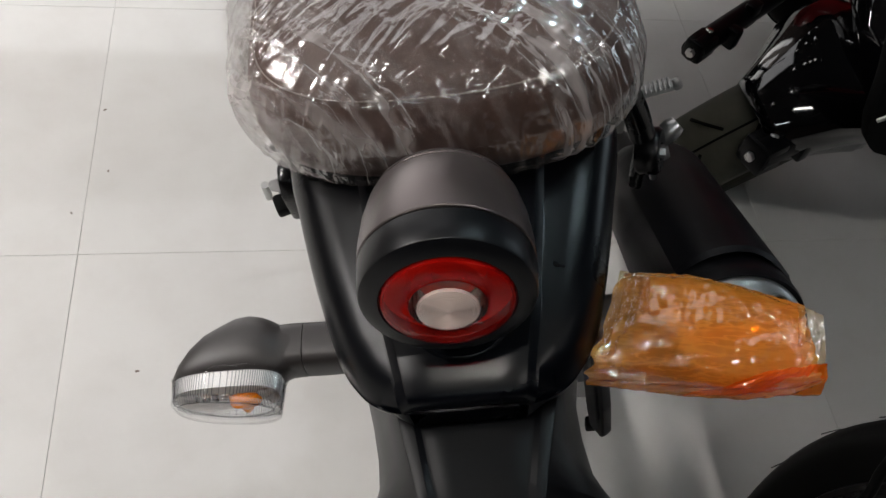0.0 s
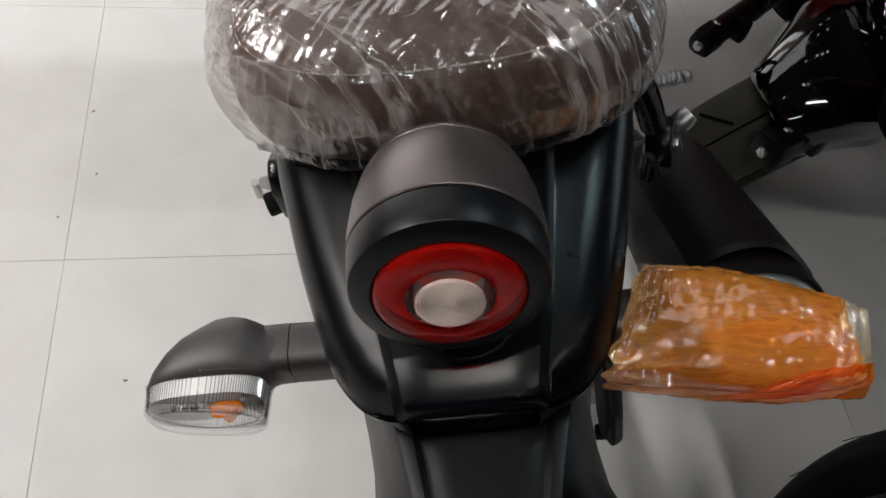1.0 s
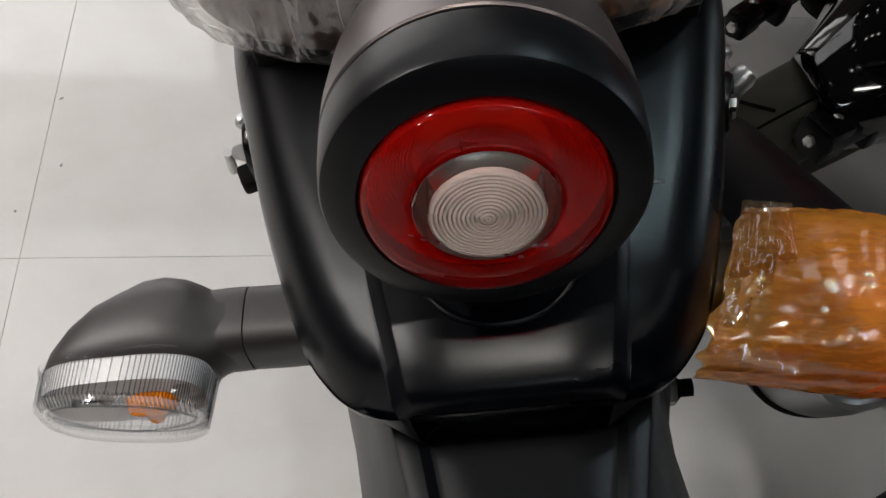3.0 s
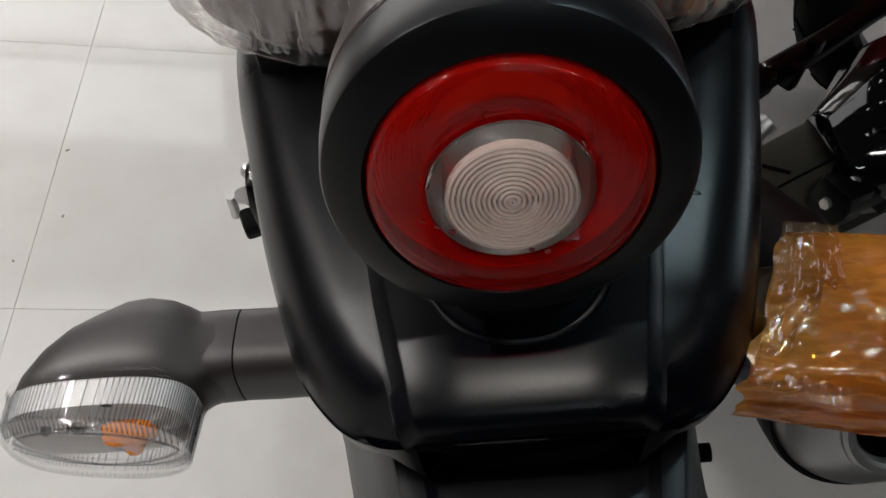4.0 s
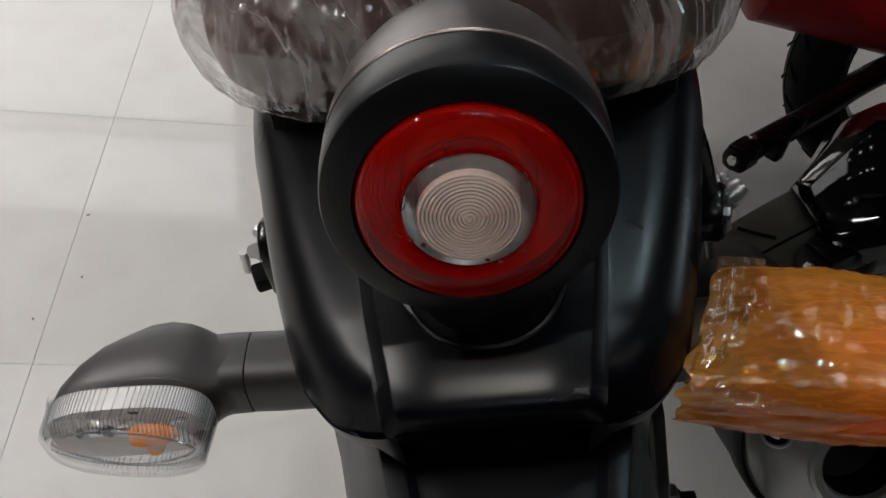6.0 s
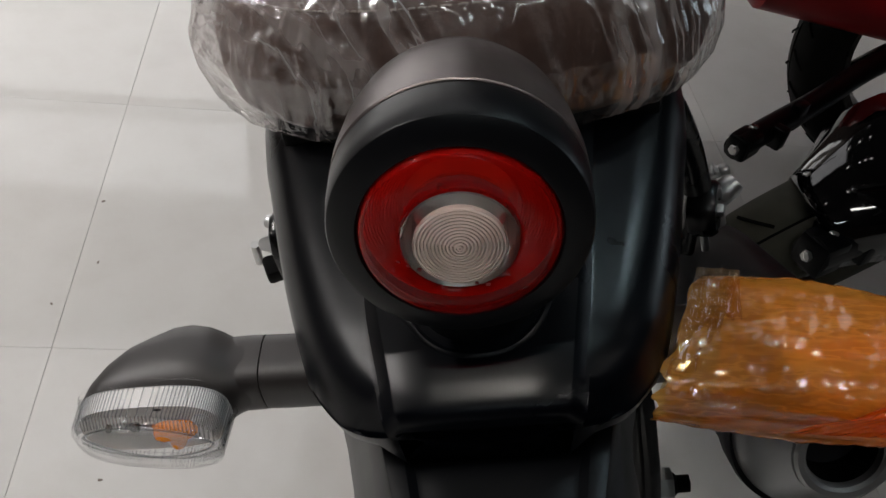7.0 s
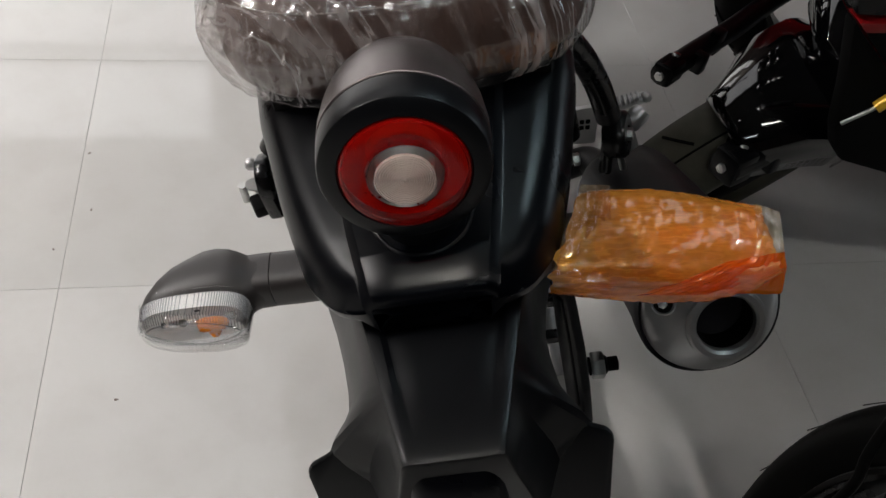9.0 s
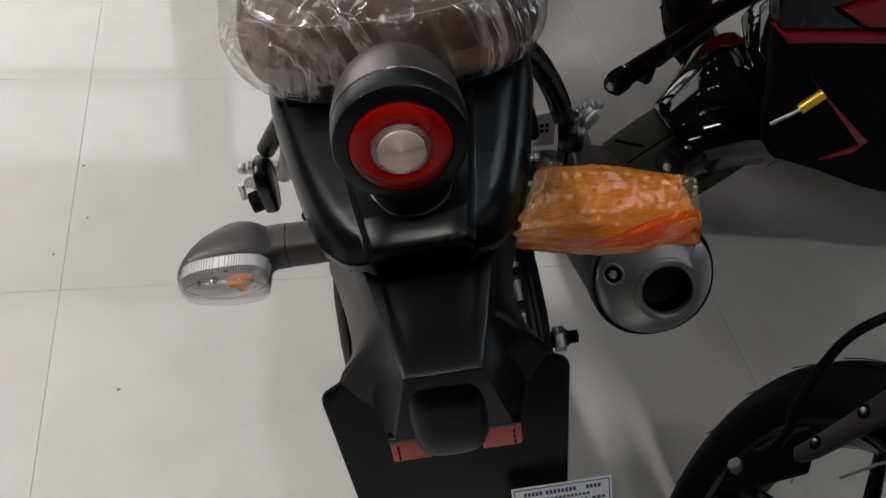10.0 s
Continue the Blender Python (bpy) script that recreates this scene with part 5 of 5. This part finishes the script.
    part("stripe", panel([(0.472, 0.600), (0.479, 0.593), (0.600, 0.492), (0.714, 0.406), (0.704, 0.396), (0.60, 0.487)], 0.79, 0.0345, 0.001), "red_paint", pan, "red edge stripe")
    part("stripe", panel([(0.644, 0.367), (0.697, 0.381), (0.717, 0.406), (0.700, 0.395)], 0.79, 0.034, 0.0005), "red_paint", pan, "dull red lower stripe")
    part("upper_fairing", panel([(0.462, 0.612), (0.44, 0.66), (0.44, 0.72), (0.70, 0.72), (0.532, 0.647), (0.60, 0.614)], 0.80, 0.04, 0.006), "frame", t, "black upper fairing piece")
    part("red_panel", panel([(0.545, 0.645), (0.600, 0.618), (1.2, 0.618), (1.2, 0.70), (0.66, 0.69)], 0.792, 0.035, 0.006), "red_paint", t, "red fairing panel")
    b = tube([(0.540, 0.765, 0.490), (0.546, 0.765, 0.497), (0.560, 0.765, 0.513), (0.566, 0.765, 0.520)], 0.0085, 14, 3)
    b.transform(back)
    ad = part("preload_adjuster", b, "yellow", t, "yellow anodised adjuster")
    b = tube([(0.505, 0.768, 0.460), (0.541, 0.765, 0.491)], 0.003, 10, 1)
    b.transform(back)
    part("adjuster_rod", b, "steel", ad)
    belly = loft([ring((0, v, w), (1, 0, 0), (0, 0, 1), rx, rz, 32, 3.2) for v, w, rx, rz in ((0.02, 0.47, 0.06, 0.02), (0.06, 0.48, 0.13, 0.04), (0.18, 0.50, 0.17, 0.10), (0.40, 0.48, 0.19, 0.20), (0.7, 0.42, 0.20, 0.26), (1.3, 0.42, 0.20, 0.27))])
    part("body", belly, "gloss", t, "glossy black bodywork over the wheel")


def build_wheel_bike():
    m = frame_of((0.253, 0.169, 0), (-0.8965, 0.2861, 0.3382), (-0.304, -0.9527, 0))  # local x faces the walk, y runs along the wheel
    t = thing("parked_motorcycle", m, "black motorcycle parked close behind, only its wheel in view", "motorcycle")
    r = 0.29
    w = wheel(t, (0, 0, r), (1, 0, 0), r, 0.10, "frame", "rubber", disc=False, grooves=20, cut=0.0007)
    part("rim_edge", revolve([(r * 0.675, 0.036), (r * 0.69, 0.041), (r * 0.705, 0.036)], (0, 0, r), (1, 0, 0), 64), "arm", w, "dull grey rim edge")
    part("drum", revolve([(0.0, 0.030), (0.06, 0.030), (0.075, 0.024), (0.075, -0.02), (0, -0.02)], (0, 0, r), (1, 0, 0), 48), "dark", w, "black wheel centre")
    part("brake_hose", tube([(0.055, -0.215, 0.600), (0.06, -0.236, 0.522), (0.065, -0.236, 0.471), (0.065, -0.219, 0.422), (0.06, -0.194, 0.373), (0.05, -0.177, 0.342), (0.045, -0.165, 0.300)], 0.0062, 12), "rubber", t, "black rubber hose")
    arm = prism([(-0.128, 0.350), (-0.146, 0.354), (-0.146, 0.400), (-0.152, 0.500), (-0.150, 0.62), (-0.105, 0.62), (-0.117, 0.487), (-0.122, 0.380)], 0.014, frame_of((0.044, 0, 0), (0, 1, 0), (0, 0, 1)), 0.004)
    leg = part("caliper_bracket", arm, "arm", t, "dark metal bracket with two bolts")
    for y, z in ((-0.135, 0.390), (-0.138, 0.465)):
        part("bolt_cup", revolve([(0.0085, 0.0), (0.0085, 0.002), (0.0065, 0.003), (0.0055, 0.0005), (0, 0.0005)], (0.058, y, z), (1, 0, 0), 20), "dark", leg, "dark bolt recess")
        part("bracket_bolt", hexbolt((0.0585, y, z), (1, 0.1, 0.4), 0.0042, 0.005), "steel", leg)
    foot = part("axle_carrier", prism([(-0.180, 0.235), (-0.150, 0.215), (-0.120, 0.350), (-0.146, 0.366), (-0.180, 0.275)], 0.022, frame_of((0.032, 0, 0), (0, 1, 0), (0, 0, 1)), 0.004), "dark", t, "black axle carrier plate")
    part("axle_bolt", hexbolt((0.052, -0.165, 0.253), (0.9, -0.2, 0.4), 0.0105, 0.012), "alu", foot, "pale hexagon bolt")
    # highlights along the rim edge, shaped as thin steel rods
    part("rim_glint", tube([(0.034, -0.143, 0.340), (0.034, -0.120, 0.321)], 0.0014, 8, 1), "steel", w, "thin steel strip standing in for a rim highlight")
    part("rim_glint", tube([(0.034, -0.095, 0.395), (0.034, -0.087, 0.453), (0.034, -0.08, 0.47)], 0.0020, 8, 4), "steel", w, "thin steel strip standing in for a rim highlight")
    for s in (-1, 1):
        part("fork_leg", tube([(s * 0.075, 0.0, r), (s * 0.075, 0.20, 0.70)], 0.022, 14, 1), "frame", t, "black fork leg")


def build_red_bike():
    m = pose(0.95, 1.45, 0, 0, 0, -93)
    t = thing("red_motorcycle", m, "red motorcycle parked further back in the showroom", "motorcycle")
    part("fairing", loft([ring((0, v, w), (1, 0, 0), (0, 0, 1), rx, rz, 32, 3.0) for v, w, rx, rz in ((-0.50, 0.56, 0.03, 0.08), (-0.42, 0.54, 0.09, 0.20), (-0.1, 0.53, 0.11, 0.23), (0.4, 0.53, 0.12, 0.24), (0.7, 0.56, 0.10, 0.2))]), "red_paint", t, "glossy red belly fairing")
    part("seat", loft([ring((0, v, w), (1, 0, 0), (0, 0, 1), rx, rz, 24, 3.0) for v, w, rx, rz in ((-0.45, 0.74, 0.05, 0.03), (-0.35, 0.76, 0.11, 0.05), (0.5, 0.80, 0.13, 0.05))]), "dark", t, "black seat")
    for v in (0.0, 1.3):
        wheel(t, (0, v, 0.30), (1, 0, 0), 0.30, 0.11, "frame", "rubber", disc=False)


def build_specks():
    for k, (x, y, r) in enumerate(((-0.49, 0.685, 0.0036), (-0.59, 1.22, 0.0040), (-0.57, 1.075, 0.0034), (-0.62, 0.985, 0.0030))):
        rng, bm = random.Random(k), bmesh.new()
        rim = [bm.verts.new((r * rng.uniform(0.6, 1.2) * math.cos(a), 0.6 * r * rng.uniform(0.6, 1.2) * math.sin(a), 0.0)) for a in [2 * math.pi * i / 12 for i in range(12)]]
        top = [bm.verts.new((v.co.x * 0.6, v.co.y * 0.6, 0.0008)) for v in rim]
        for i in range(12):
            bm.faces.new((rim[i], rim[(i + 1) % 12], top[(i + 1) % 12], top[i]))
        bm.faces.new(top)
        ob = mesh_object("dirt_speck", bm, "speck")
        ob.matrix_world = pose(x, y, 0.0001, 0, 0, 40 * k)
        tagged(ob, "tiny dark speck of dirt on the tiled floor", "speck", "dirt specks on the floor")


def build_tiles():
    floor = bpy.data.objects["floor"]
    me = bpy.data.meshes.new("tile")
    b = box(TILE - 0.0005, TILE - 0.0005, 0.012, pose(0, 0, -0.006), 0.0004, segments=1)
    b.to_mesh(me)
    b.free()
    me.materials.append(MAT["tile"])
    for i in range(-6, 6):
        for j in range(-7, 8):
            ob = new("tile", me)
            ob.matrix_world = pose(i * TILE + TILE / 2, 0.9 - TILE / 2 + j * TILE, 0)
            ob.parent = floor
    rest = bmesh.new()
    for i in range(-11, 11):
        for j in range(-10, 8):
            if not (-6 <= i < 6 and j >= -7):
                box(TILE - 0.0014, TILE - 0.0014, 0.012, pose(i * TILE + TILE / 2, 0.9 - TILE / 2 + j * TILE, -0.006), 0, rest)
    tagged(part("outer_tiles", rest, "tile", floor, "", 0), kind="stuff")


build_room()
build_ceiling_lights()
build_added_panels()
build_motorcycle()
build_seat_cover()
build_wrapper()
build_paper_label()
build_sport_bike()
build_wheel_bike()
build_red_bike()
build_specks()
build_tiles()
